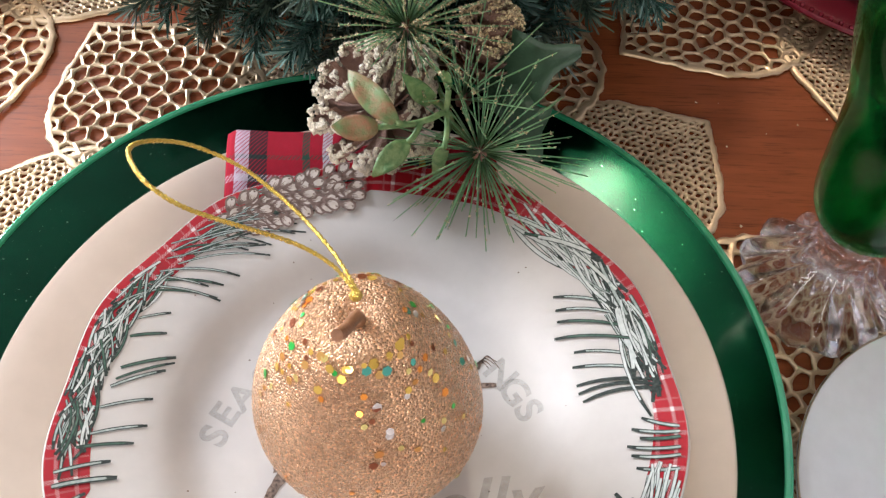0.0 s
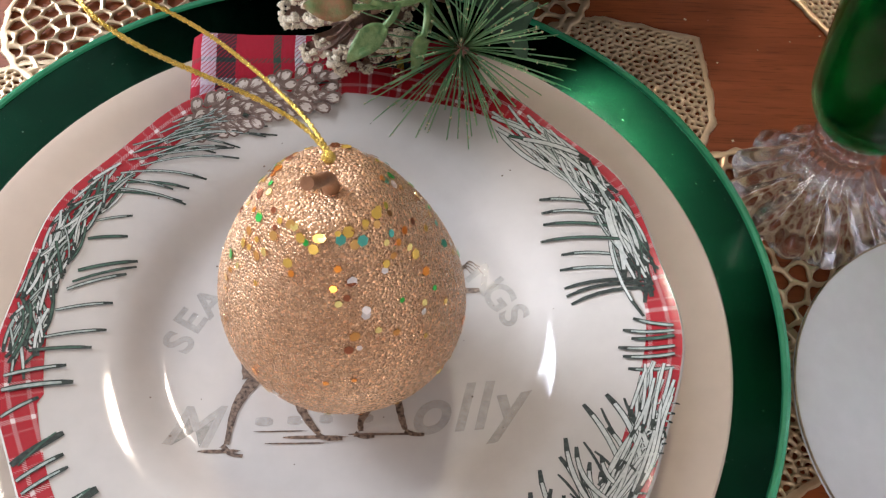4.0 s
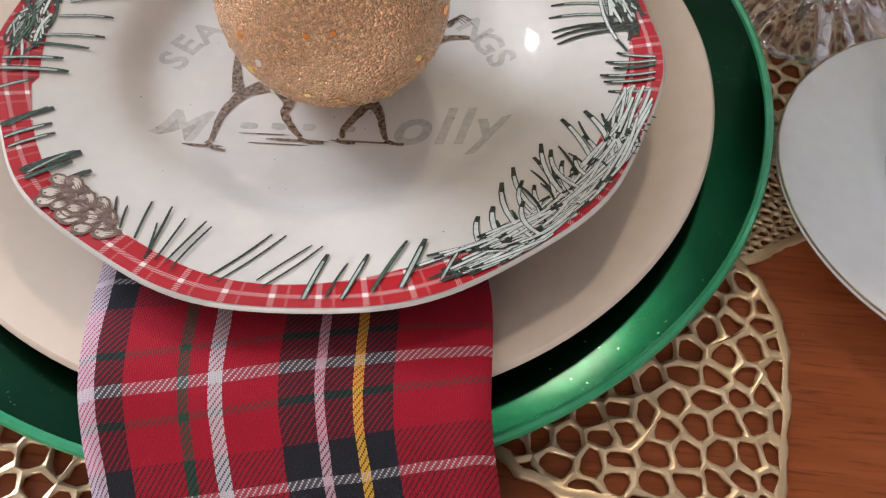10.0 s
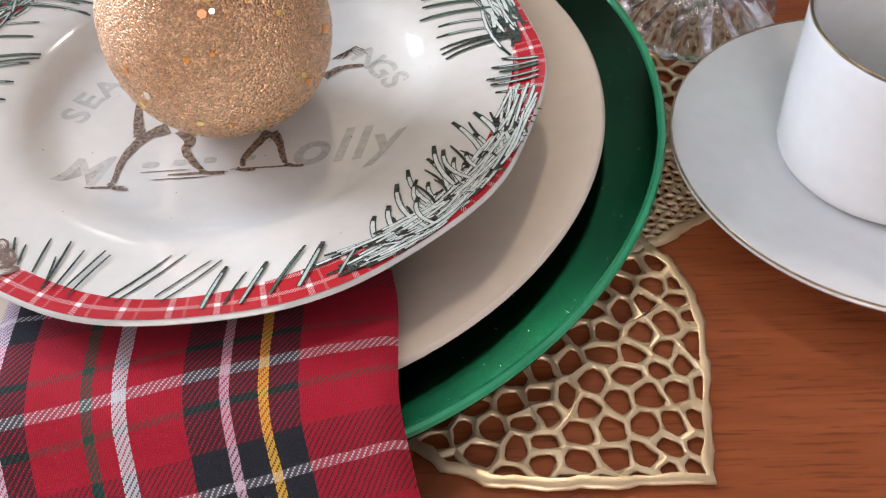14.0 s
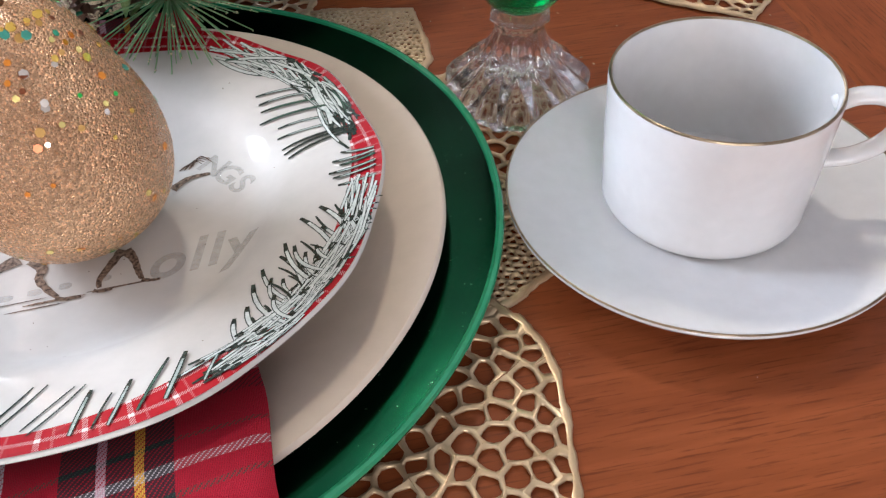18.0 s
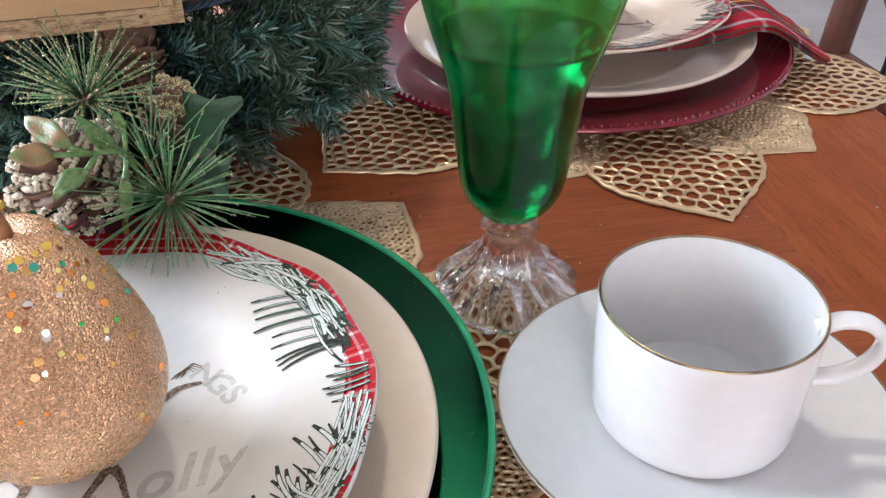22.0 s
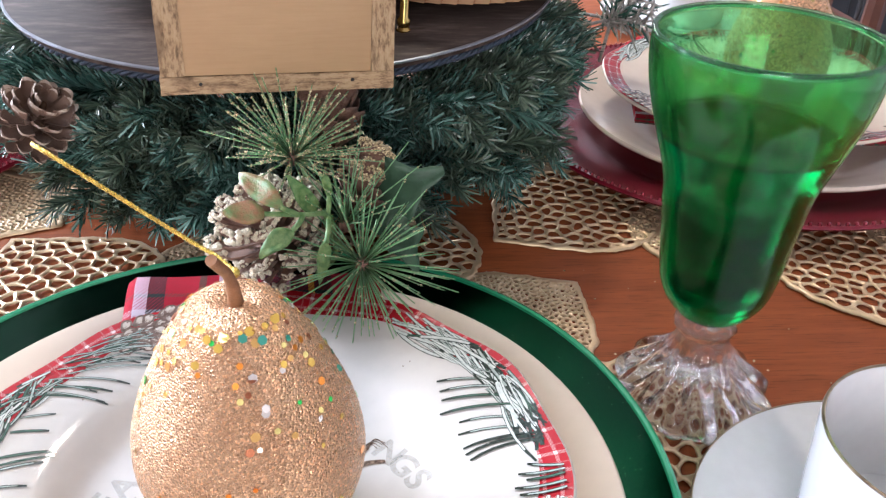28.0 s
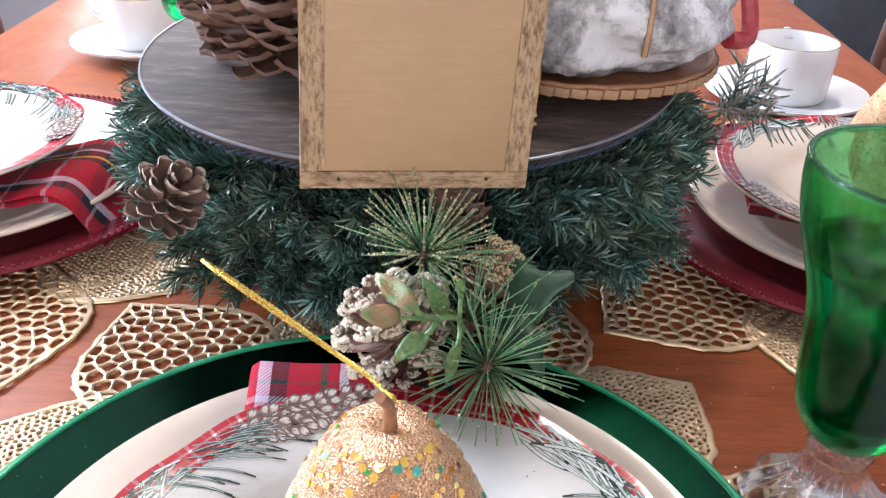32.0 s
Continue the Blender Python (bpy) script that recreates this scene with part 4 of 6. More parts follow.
comb(-205, -213, 5, 0.0985, 0.0265, 2, 0.0014, 0.05, 7)
# long sweeping needles at the upper left
for k in range(34):
    a = 145 - k * 0.8 + R.uniform(-1, 1)
    p = pol(R.uniform(0.094, 0.1045), a)
    ln = R.uniform(0.024, 0.042)
    d = radians(R.uniform(4, 32))
    q = (p[0] + ln * math.cos(d), p[1] + ln * math.sin(d))
    r = math.hypot(*q)
    if r > 0.104:
        q = (q[0] * 0.104 / r, q[1] * 0.104 / r)
    needle(p, q, R.uniform(0.03, 0.12), 0.0011)
ink["dark"].done("needle_print", "dark")
ink["green"].done("needle_print", "green")
ink["pale"].done("needle_print", "pale")
ink["light"].done("needle_print", "light")

# two printed cones: overlapping cream scales with brown edges and hatching
br, cr = Ink(), Ink()


def drawn_scale(x, y, t, s, lift):
    """One scale of a drawn cone: a cream shell, its brown outline and hatching from the root."""
    def at(u, v_):
        return x + s * (u * math.cos(t) - v_ * math.sin(t)), y + s * (u * math.sin(t) + v_ * math.cos(t))

    ring = [at(*q) for q in ((1.0, 0.0), (0.86, 0.42), (0.35, 0.6), (-0.5, 0.42), (-1.0, 0.05), (-0.5, -0.42), (0.35, -0.6), (0.86, -0.42))]
    br.blob(ring, lift)
    cr.blob([(x + (a - x) * q_, y + (b - y) * q_) for (a, b), q_ in zip(ring, (0.82, 0.72, 0.75, 0.62, 0.45, 0.7, 0.74, 0.84))], lift + 2.5e-5)
    lift += 5e-5
    br.stroke(ring[5:] + ring[:4], 0.00062, lift, 0.4)
    for k in range(6):
        v0 = (k - 2.5) * 0.17
        br.stroke([at(-0.95, v0 * 0.4), at(-0.3, v0), at(R.uniform(-0.3, 0.3), v0 * 1.15)], 0.00042, lift, 0.5)
    br.blob([at(0.62, 0.12), at(0.82, 0.0), at(0.62, -0.14), at(0.5, 0.0)], lift)


for c0, c1, turn, rows_, r_in in ((-132.5, -118.5, 188, 4, 0.0955), (97, 131, 20, 5, 0.0895)):
    n_ = int(abs(c1 - c0) * 0.36) + 2
    step = 0
    for i in range(n_):
        for k in range(rows_):
            f = (i + 0.5 * (k % 2)) / n_
            edge_ = abs(f - 0.5) * 2
            if edge_ > 0.85 and k in (0, rows_ - 1):
                continue
            x, y = pol(r_in + (0.1035 - r_in) * k / (rows_ - 1) + R.uniform(-0.0011, 0.0011), c1 + (c0 - c1) * f + R.uniform(-1.1, 1.1))
            drawn_scale(x, y, radians(turn + (k - 2) * 22 + R.uniform(-26, 26)), R.uniform(0.0031, 0.0040), 0.0003 + 1.8e-5 * step)
            step += 1
br.done("cone_print", "brown", "printed brown pine cones")
cr.done("cone_print", "cream", "cream highlights of the printed cones")

# sepia strokes of the printed stag's legs across the middle of the plate
se = Ink()


def tapered(pts, w0, w1, lift=0.0002):
    """A solid brush stroke that narrows from w0 to w1."""
    line = [(q.x, q.y) for q in spline([(x, y, 0) for x, y in pts], 16)]
    n = len(line)
    base = len(se.v)
    for i, (x, y) in enumerate(line):
        a, b = line[max(i - 1, 0)], line[min(i + 1, n - 1)]
        dx, dy = b[0] - a[0], b[1] - a[1]
        d = math.hypot(dx, dy) or 1
        w = 0.5 * (w0 + (w1 - w0) * (i / (n - 1)) ** 0.7) * R.uniform(0.86, 1.12)
        se.v += [on_plate(x - dy / d * w, y + dx / d * w, lift), on_plate(x + dy / d * w, y - dx / d * w, lift)]
    for i in range(n - 1):
        k = base + 2 * i
        se.f.append((k, k + 1, k + 3, k + 2))


for pts, w0, w1 in (([(-0.0345, 0.000), (-0.0325, -0.010), (-0.0300, -0.0185)], 0.0012, 0.0045), ([(-0.021, -0.0145), (-0.0275, -0.0185), (-0.0312, -0.0245), (-0.0332, -0.0310), (-0.0337, -0.0410)], 0.0062, 0.0016),
                    ([(-0.0350, -0.0412), (-0.0320, -0.0438), (-0.0282, -0.0444)], 0.0020, 0.0010),
                    ([(-0.0165, -0.0160), (-0.0125, -0.0215), (-0.0131, -0.0262), (-0.0092, -0.0325), (-0.0058, -0.0362)], 0.0052, 0.0016), ([(-0.0064, -0.0366), (-0.0030, -0.0378), (0.0018, -0.0376)], 0.0018, 0.0012),
                    ([(0.0140, -0.0180), (0.0108, -0.0238), (0.0072, -0.0312), (0.0074, -0.0350)], 0.0046, 0.0015), ([(0.0055, -0.0360), (0.0085, -0.0368), (0.0117, -0.0366)], 0.0018, 0.0010),
                    ([(0.0150, -0.0185), (0.0180, -0.0238), (0.0198, -0.0302), (0.0212, -0.0340)], 0.0042, 0.0015), ([(0.0210, -0.0344), (0.0240, -0.0354), (0.0272, -0.0354)], 0.0020, 0.0011),
                    ([(0.030, 0.0110), (0.0360, 0.0160), (0.0440, 0.0172)], 0.0042, 0.0016)):
    tapered(pts, w0, w1)
for k in range(9):
    x0 = 0.0325 + 0.0006 * k
    tapered([(x0, 0.0215 + 0.0008 * (k % 3)), (x0 + 0.003, 0.0240 + 0.0006 * k), (x0 + 0.0045 + 0.0004 * k, 0.0238 + 0.0009 * (k % 4))], 0.0007, 0.0003)
for y, x0, x1, w in ((-0.0437, -0.042, -0.029, 0.0012), (-0.0380, -0.0167, 0.0035, 0.0011), (-0.0362, 0.0035, 0.026, 0.0008), (-0.0402, -0.022, -0.002, 0.0005), (-0.0365, -0.026, -0.009, 0.0004)):
    se.stroke([(x0 + (x1 - x0) * k / 6, y + 0.001 * k / 6) for k in range(7)], w, 0.00016, 0.2)
se.done("sepia_stroke", "sepia", "sepia brush strokes of a printed stag's legs")
specks = Ink()
for k in range(46):
    x, y = pol(R.uniform(0.02, 0.095), R.uniform(0, 360))
    s = R.uniform(0.00018, 0.0004)
    specks.blob([(x + s * math.cos(t), y + s * math.sin(t)) for t in (0, 1.3, 2.5, 3.7, 5)], 0.0003)
specks.done("speck", "sepia", "tiny dark specks in the glaze")


def letters(text, size, m, material, parent, name="lettering", shear=0.0, space=1.0, bold=0.0):
    cu = bpy.data.curves.new(name, "FONT")
    cu.body, cu.size, cu.align_x, cu.align_y, cu.shear, cu.space_character = text, size, "CENTER", "CENTER", shear, space
    cu.offset = bold
    tmp = new("tmp", cu)
    me = bpy.data.meshes.new_from_object(tmp)
    bpy.data.objects.remove(tmp)
    bm = bmesh.new()
    bm.from_mesh(me)
    bmesh.ops.triangulate(bm, faces=bm.faces)
    for _ in range(3):
        bmesh.ops.subdivide_edges(bm, edges=[e for e in bm.edges if e.calc_length() > 0.0016], cuts=1)
        bmesh.ops.triangulate(bm, faces=bm.faces)
    bm.to_mesh(me)
    bm.free()
    me.materials.append(material)
    ob = new(name, me)
    ob.parent = parent
    for v_ in me.vertices:
        q = m @ v_.co
        v_.co = on_plate(q.x, q.y, 0.00006 if math.hypot(q.x, q.y) < 0.055 else 0.00016)
    return ob


FZ = 0.0079
for ch, x, y, a in (("S", -0.0545, -0.0069, 72), ("E", -0.0522, 0.0012, 64), ("A", -0.0472, 0.0086, 56), ("S", -0.0405, 0.0160, 48), ("N", 0.0452, 0.0212, -46), ("G", 0.0502, 0.0148, -53), ("S", 0.0552, 0.0076, -60)):
    letters(ch, 0.0138, pose(x, y, FZ, 0, 0, a), INK["grey"], salad, bold=0.0004)
letters("M", 0.0195, pose(-0.0460, -0.0365, FZ, 0, 0, 3), INK["faint"], salad, shear=0.35, bold=0.0003)
letters("olly", 0.0222, pose(0.0392, -0.0266, FZ, 0, 0, 7), INK["faint"], salad, shear=0.35, space=1.12, bold=0.0005)
bars = Ink()
for k, (x, ln) in enumerate(((-0.026, 0.008), (-0.016, 0.007), (-0.006, 0.006), (0.006, 0.007))):
    bars.stroke([(x + ln * 0.7 * t / 4, -0.0330 + 0.0008 * k) for t in range(5)], 0.0030, 0.00006, 0.6)
bars.done("faded_bar", "faint", "faint grey bars of faded lettering")

# ---------------------------------------------------------------- napkin


def ribbon(name, rows, m, label, group="tartan napkins", layers=2, width=0.113, uv0=(0.0, 0.0), wave=0.0012, seed=1, back=(0.0, 0.0), tapering=False):
    """A folded cloth strip: rows of (x centre, y, top z, thickness), one mesh for each layer."""
    top = thing(name, label=label, category="napkin", group=group)
    top.matrix_world = m
    path = spline([(x, y, z) for x, y, z, _ in rows], 60)
    th = [float(np.interp(i / 59 * (len(rows) - 1), range(len(rows)), [q[3] for q in rows])) for i in range(60)]
    slim = [float(np.interp(q.y, (-0.112, -0.058, -0.04, -0.024, -0.008, 0.01, 0.03), (0.09, 0.09, 0.073, 0.05, 0.044, 0.027, 0.0))) if tapering else 0.0 for q in path]
    across = 28
    for lay in range(layers):
        bm = bmesh.new()
        uv = bm.loops.layers.uv.new("map")
        g = []
        s = 0.0
        off = 0.0012 * lay
        for i, q in enumerate(path):
            if i:
                s += (path[i] - path[i - 1]).length
            row = []
            per = th[i] / layers
            for k in range(across + 1):
                f = k / across
                x = q.x + (f - 0.5) * (width * (1 - slim[i]) - 2 * off * (1 if lay else 0)) + 0.0008 * math.sin(9 * s / 0.1 + lay)
                edge = min(f, 1 - f) * width
                rnd_ = per * 0.5 * (1 - min(1, edge / (per * 0.6)) ** 0.5) if per > 0 else 0
                dz = wave * (noise.noise((f * 2.2, s * 22, seed + lay)) + 0.4 * noise.noise((f * 7, s * 50, seed + 5)))
                z = q.z - per * lay - rnd_ + dz
                row.append((bm.verts.new((x, q.y, z)), bm.verts.new((x, q.y, q.z - per * (lay + 0.97) + rnd_ * 0.6 + dz * 0.6)), f * width + uv0[0] + (back[0] if s < 0.06 else 0), s + uv0[1] + (back[1] - 0.22 * f * width if tapering and s < 0.06 else 0)))
            g.append(row)
        for i in range(len(g) - 1):
            for k in range(across):
                for side in (0, 1):
                    q = [g[i][k], g[i][k + 1], g[i + 1][k + 1], g[i + 1][k]]
                    f = bm.faces.new([z[side] for z in (q if side == 0 else q[::-1])])
                    for lp, z in zip(f.loops, q if side == 0 else q[::-1]):
                        lp[uv].uv = (z[2], z[3])
            for k, flip in ((0, False), (across, True)):
                a, b = g[i][k], g[i + 1][k]
                f = bm.faces.new((a[0], b[0], b[1], a[1]))
                for lp, z in zip(f.loops, (a, b, b, a)):
                    lp[uv].uv = (z[2], z[3])
        for row in (g[0], g[-1]):
            for k in range(across):
                a, b = row[k], row[k + 1]
                f = bm.faces.new((a[0], b[0], b[1], a[1]))
                for j, (lp, z) in enumerate(zip(f.loops, (a, b, b, a))):
                    lp[uv].uv = (z[2], z[3] - (0.006 if j > 1 else 0))
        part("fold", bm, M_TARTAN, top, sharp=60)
    return top


MAIN_ROWS = [(-0.0168, 0.2405, 0.0442, 0.013), (-0.0165, 0.230, 0.0438, 0.013), (-0.015, 0.212, 0.0375, 0.009), (-0.012, 0.185, 0.0245, 0.0065), (-0.008, 0.12, 0.0232, 0.0065),
             (-0.003, 0.06, 0.0236, 0.0065), (0.000, 0.030, 0.0300, 0.0075), (0.0027, 0.010, 0.0352, 0.0075), (0.0056, -0.008, 0.0350, 0.0075), (0.0092, -0.024, 0.0275, 0.0075),
             (0.0131, -0.040, 0.0195, 0.0075), (0.0165, -0.058, 0.0118, 0.0075), (0.021, -0.09, 0.0098, 0.0075), (0.024, -0.112, 0.0096, 0.0075)]
ribbon("napkin", MAIN_ROWS, Matrix(), "red, black and white tartan cloth napkin folded under a plate", uv0=(0.0, 0.042), back=(-0.0048, -0.0190), tapering=True)

# ---------------------------------------------------------------- pear ornament

PEAR = [(0.0, 0.0), (0.010, 0.0004), (0.0195, 0.0040), (0.0275, 0.0108), (0.0332, 0.0200), (0.0357, 0.0305), (0.0357, 0.0395), (0.0340, 0.0485), (0.0308, 0.0575), (0.0268, 0.0660),
        (0.0226, 0.0740), (0.0180, 0.0812), (0.0135, 0.0868), (0.0075, 0.0893), (0.0026, 0.0880), (0.0, 0.0868)]


def pear_r(z):
    return float(np.interp(z, [q[1] for q in PEAR[:14]], [q[0] for q in PEAR[:14]]))


def pear_form(a, r, z):
    k = 1 + 0.02 * math.cos(2 * a + 1) + 0.012 * math.cos(3 * a + z * 30)
    return r * k, z


dense = [(max(q.x, 0.0) if 0 < i < 47 else 0.0, q.z) for i, q in enumerate(spline([(r, 0, z) for r, z in PEAR], 48))]
pear = thing("pear_ornament", (0.0, 0.1125, 0.0308), label="gold glitter pear ornament with sequins and a cord loop", category="ornament", group="glitter pears")
part("body", lathe(dense, 72, pear_form), M_PEAR, pear, sharp=0)
# glitter grains that break up the outline
R = random.Random(5)
gv, gf = [], []
for k in range(4200):
    z = R.uniform(0.003, 0.0885)
    a = R.uniform(0, 2 * math.pi)
    r, _ = pear_form(a, pear_r(z), z)
    c = Vector((r * math.cos(a), r * math.sin(a), z))
    s = R.uniform(0.00016, 0.0003)
    b = len(gv)
    o = Vector((R.uniform(-1, 1), R.uniform(-1, 1), R.uniform(-1, 1))).normalized()
    u = o.orthogonal().normalized()
    w = o.cross(u)
    gv += [c + o * s * 1.2, c + u * s, c - u * 0.5 * s + w * 0.87 * s, c - u * 0.5 * s - w * 0.87 * s]
    gf += [(b, b + 1, b + 2), (b, b + 2, b + 3), (b, b + 3, b + 1)]
M_GRAIN = simple("gold_glitter_grain", (0.66, 0.42, 0.22), (0.88, 0.70, 0.48), 900, 0.2, 0.9)
tagged(raw("glitter_grain", gv, gf, M_GRAIN, pear, "loose gold glitter grains"), kind="stuff")
hexa = bmesh.new()
bmesh.ops.create_circle(hexa, cap_ends=True, segments=6, radius=0.0013)
ext = bmesh.ops.extrude_face_region(hexa, geom=hexa.faces[:])
bmesh.ops.translate(hexa, verts=[q for q in ext["geom"] if isinstance(q, bmesh.types.BMVert)], vec=(0, 0, 0.00012))
SEQ = mesh_of("sequin", hexa, M_SEQUIN, 30)
for k in range(190):
    z = 0.0865 - 0.078 * R.random() ** 2.2
    a = R.uniform(0, 2 * math.pi)
    r, _ = pear_form(a, pear_r(z), z)
    dz = 0.001
    slope = (pear_r(z + dz) - pear_r(z - dz)) / (2 * dz)
    n = Vector((math.cos(a), math.sin(a), -slope)).normalized()
    n = (n + Vector((R.uniform(-1, 1), R.uniform(-1, 1), R.uniform(-1, 1))) * 0.16).normalized()
    m = n.to_track_quat("Z", "Y").to_matrix().to_4x4() @ pose(0, 0, 0, 0, 0, R.uniform(0, 60)) @ Matrix.Scale(R.uniform(0.6, 1.2), 4)
    piece("sequin", SEQ, pear, Matrix.Translation(Vector((r * math.cos(a), r * math.sin(a), z)) + n * 0.00035) @ m)
stem_pts = spline([(0.001, 0.000, 0.0855), (0.0014, -0.003, 0.094), (0.0018, -0.009, 0.103), (0.0012, -0.015, 0.1095), (0.0002, -0.0190, 0.1142)], 22)
part("stem", tube(stem_pts, [0.0025 - 0.0009 * min(1, i / 10) for i in range(22)], 10), M_STEM, pear, "brown curved stem")
loop = [(0.0015, 0.0025, 0.0965), (-0.0065, 0.0165, 0.0935), (-0.0176, 0.0304, 0.0906), (-0.0277, 0.0392, 0.0917), (-0.0378, 0.0446, 0.0956), (-0.0483, 0.0430, 0.1056), (-0.0540, 0.0342, 0.1177),
        (-0.0548, 0.0233, 0.1273), (-0.0479, 0.0119, 0.1310), (-0.0395, 0.0070, 0.1281), (-0.0319, 0.0080, 0.1209), (-0.0242, 0.0107, 0.1123), (-0.0145, 0.0132, 0.1022), (-0.0055, 0.0100, 0.0975)]
lp = spline(loop, 220, True)
bm = bmesh.new()
for ph in (0.0, math.pi):
    tw = []
    for i, q in enumerate(lp):
        t = (lp[(i + 1) % 220] - lp[i - 1]).normalized()
        s = t.orthogonal().normalized()
        u = t.cross(s)
        w = 2 * math.pi * i * 0.31 + ph
        tw.append(q + 0.00036 * (s * math.cos(w) + u * math.sin(w)))
    tube(tw, 0.00044, 5, True, bm)
part("cord_loop", bm, M_CORD, pear, "twisted gold cord", sharp=0)
part("knot", lathe([(0, -0.0016), (0.0016, -0.0008), (0.0019, 0.0003), (0.0013, 0.0014), (0, 0.0018)], 10), M_CORD, pear, m=pose(0.001, 0.002, 0.0965))

# ---------------------------------------------------------------- cup, saucer, goblet


def saucer(at):
    top = thing("saucer", at, label="white porcelain saucer with a thin gold rim", category="saucer", group="gold-rimmed saucers")
    bm, _ = rounded_plate([(0, 0.0072), (0.031, 0.0072), (0.034, 0.0082), (0.042, 0.0084), (0.055, 0.0110), (0.0755, 0.0160)], 0.003, 0.038, 0.0, segs=120)
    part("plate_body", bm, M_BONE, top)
    part("gold_rim", tube([(0.0760 * math.cos(a), 0.0760 * math.sin(a), 0.0157) for a in np.linspace(0, 2 * math.pi, 120, endpoint=False)], 0.00042, 6, True), M_GOLDLINE, top, "thin worn gold line")
    return top


def cup(at, rz):
    top = thing("teacup", at, rz, label="white porcelain teacup with a gold rim, empty, standing on a saucer", category="cup", group="gold-rimmed teacups")
    out = [(0, 0.0016), (0.026, 0.0016), (0.028, 0.0), (0.0330, 0.0), (0.0352, 0.0008), (0.0377, 0.0038), (0.0381, 0.0100), (0.0388, 0.0230), (0.0394, 0.0380), (0.0399, 0.0535)]
    ins = [(0.0396, 0.0548), (0.0385, 0.0545), (0.0372, 0.0380), (0.0366, 0.0230), (0.0356, 0.0120), (0.0330, 0.0065), (0.025, 0.0046), (0, 0.0045)]
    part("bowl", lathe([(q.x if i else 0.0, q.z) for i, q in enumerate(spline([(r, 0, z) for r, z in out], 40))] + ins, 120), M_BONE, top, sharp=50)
    part("gold_rim", tube([(0.0391 * math.cos(a), 0.0391 * math.sin(a), 0.0546) for a in np.linspace(0, 2 * math.pi, 120, endpoint=False)], 0.00062, 6, True), M_GOLDLINE, top, "thin worn gold line")
    pts = spline([(0.0375, 0, 0.0460), (0.045, 0, 0.0503), (0.0545, 0, 0.0500), (0.0605, 0, 0.0430), (0.0580, 0, 0.0330), (0.0490, 0, 0.0255), (0.0372, 0, 0.0225)], 30)
    h = tube(pts, 0.0027, 12)
    for v_ in h.verts:
        v_.co.y *= 1.55
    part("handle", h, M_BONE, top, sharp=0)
    return top


saucer((0.2269, 0.1003, 0.0008))
tea = cup((0.2272, 0.1025, 0.0084), -22)
tea.scale = (1.015, 1.015, 1.02)


def goblet(at, rz=0.0):
    top = thing("goblet", at, rz, label="green glass goblet on a clear ribbed foot, partly filled", category="goblet", group="green goblets")
    bowl = [(0.0, 0.0445), (0.0075, 0.0443), (0.0130, 0.0468), (0.0175, 0.0515), (0.0207, 0.0565), (0.0230, 0.0630), (0.0246, 0.0735), (0.0257, 0.0840), (0.0268, 0.0930), (0.0284, 0.1060),
            (0.0309, 0.1160), (0.0342, 0.1260), (0.0374, 0.1360), (0.0398, 0.1450), (0.0412, 0.1540), (0.0416, 0.1600), (0.0414, 0.1645)]
    outer = [(q.x if i else 0.0, q.z) for i, q in enumerate(spline([(r, 0, z) for r, z in bowl], 44))]
    lev = 0.1285
    inner = [(r - 0.0017, z) for r, z in outer if z > lev + 0.001]
    rl = inner[0][0] - 0.0004
    prof = outer + [(0.0413, 0.1652), (0.0406, 0.1656), (0.0399, 0.1650)] + inner[::-1] + [(rl, lev + 0.0006), (rl - 0.0014, lev), (0, lev)]
    part("bowl", lathe(prof, 96), M_GGLASS, top, sharp=60)
    wet = [(max(0.0, r - 0.0017), z + (0.0026 if z < 0.052 else 0.0)) for r, z in outer if z < lev - 0.002]
    part("drink", lathe([(0, wet[0][1])] + wet[1:] + [(rl - 0.0012, lev - 0.0008), (0, lev - 0.0008)], 72), M_LIQUID, top, "drink standing in the bowl", sharp=50)
    part("rim", tube([(0.0406 * math.cos(a), 0.0406 * math.sin(a), 0.1653) for a in np.linspace(0, 2 * math.pi, 96, endpoint=False)], 0.0013, 8, True), M_RIMGLASS, top, "thick green glass rim, tinted paler for its highlight", sharp=0)
    n = 12

    def ribs(a, r, z):
        k = min(1.0, max(0.0, (r - 0.011) / 0.02))
        sw = a + 2.2 * (z - 0.0)
        return r * (1 + k * 0.075 * math.cos(n * sw) + (1 - k) * 0.03 * math.cos(n * a)), z + k * 0.0024 * (math.cos(n * sw) - 0.5) * (1 if z > 0.002 else 0)

    foot = [(0.0, 0.0435), (0.0105, 0.0435), (0.0128, 0.0418), (0.0132, 0.0398), (0.0112, 0.0375), (0.0108, 0.0345), (0.0122, 0.0300), (0.0155, 0.0245), (0.0200, 0.0195), (0.0245, 0.0155), (0.0290, 0.0112),
            (0.0322, 0.0068), (0.0328, 0.0030), (0.0312, 0.0004), (0.0270, 0.0004), (0.0230, 0.0060), (0.0150, 0.0110), (0.0, 0.0140)]
    part("foot", lathe(foot, 144, ribs), M_CGLASS, top, "clear scalloped glass foot", sharp=60)
    return top


gob = goblet((0.1788, 0.199, 0.0024))
gob.rotation_euler.y = radians(0.9)

# ---------------------------------------------------------------- the other two settings


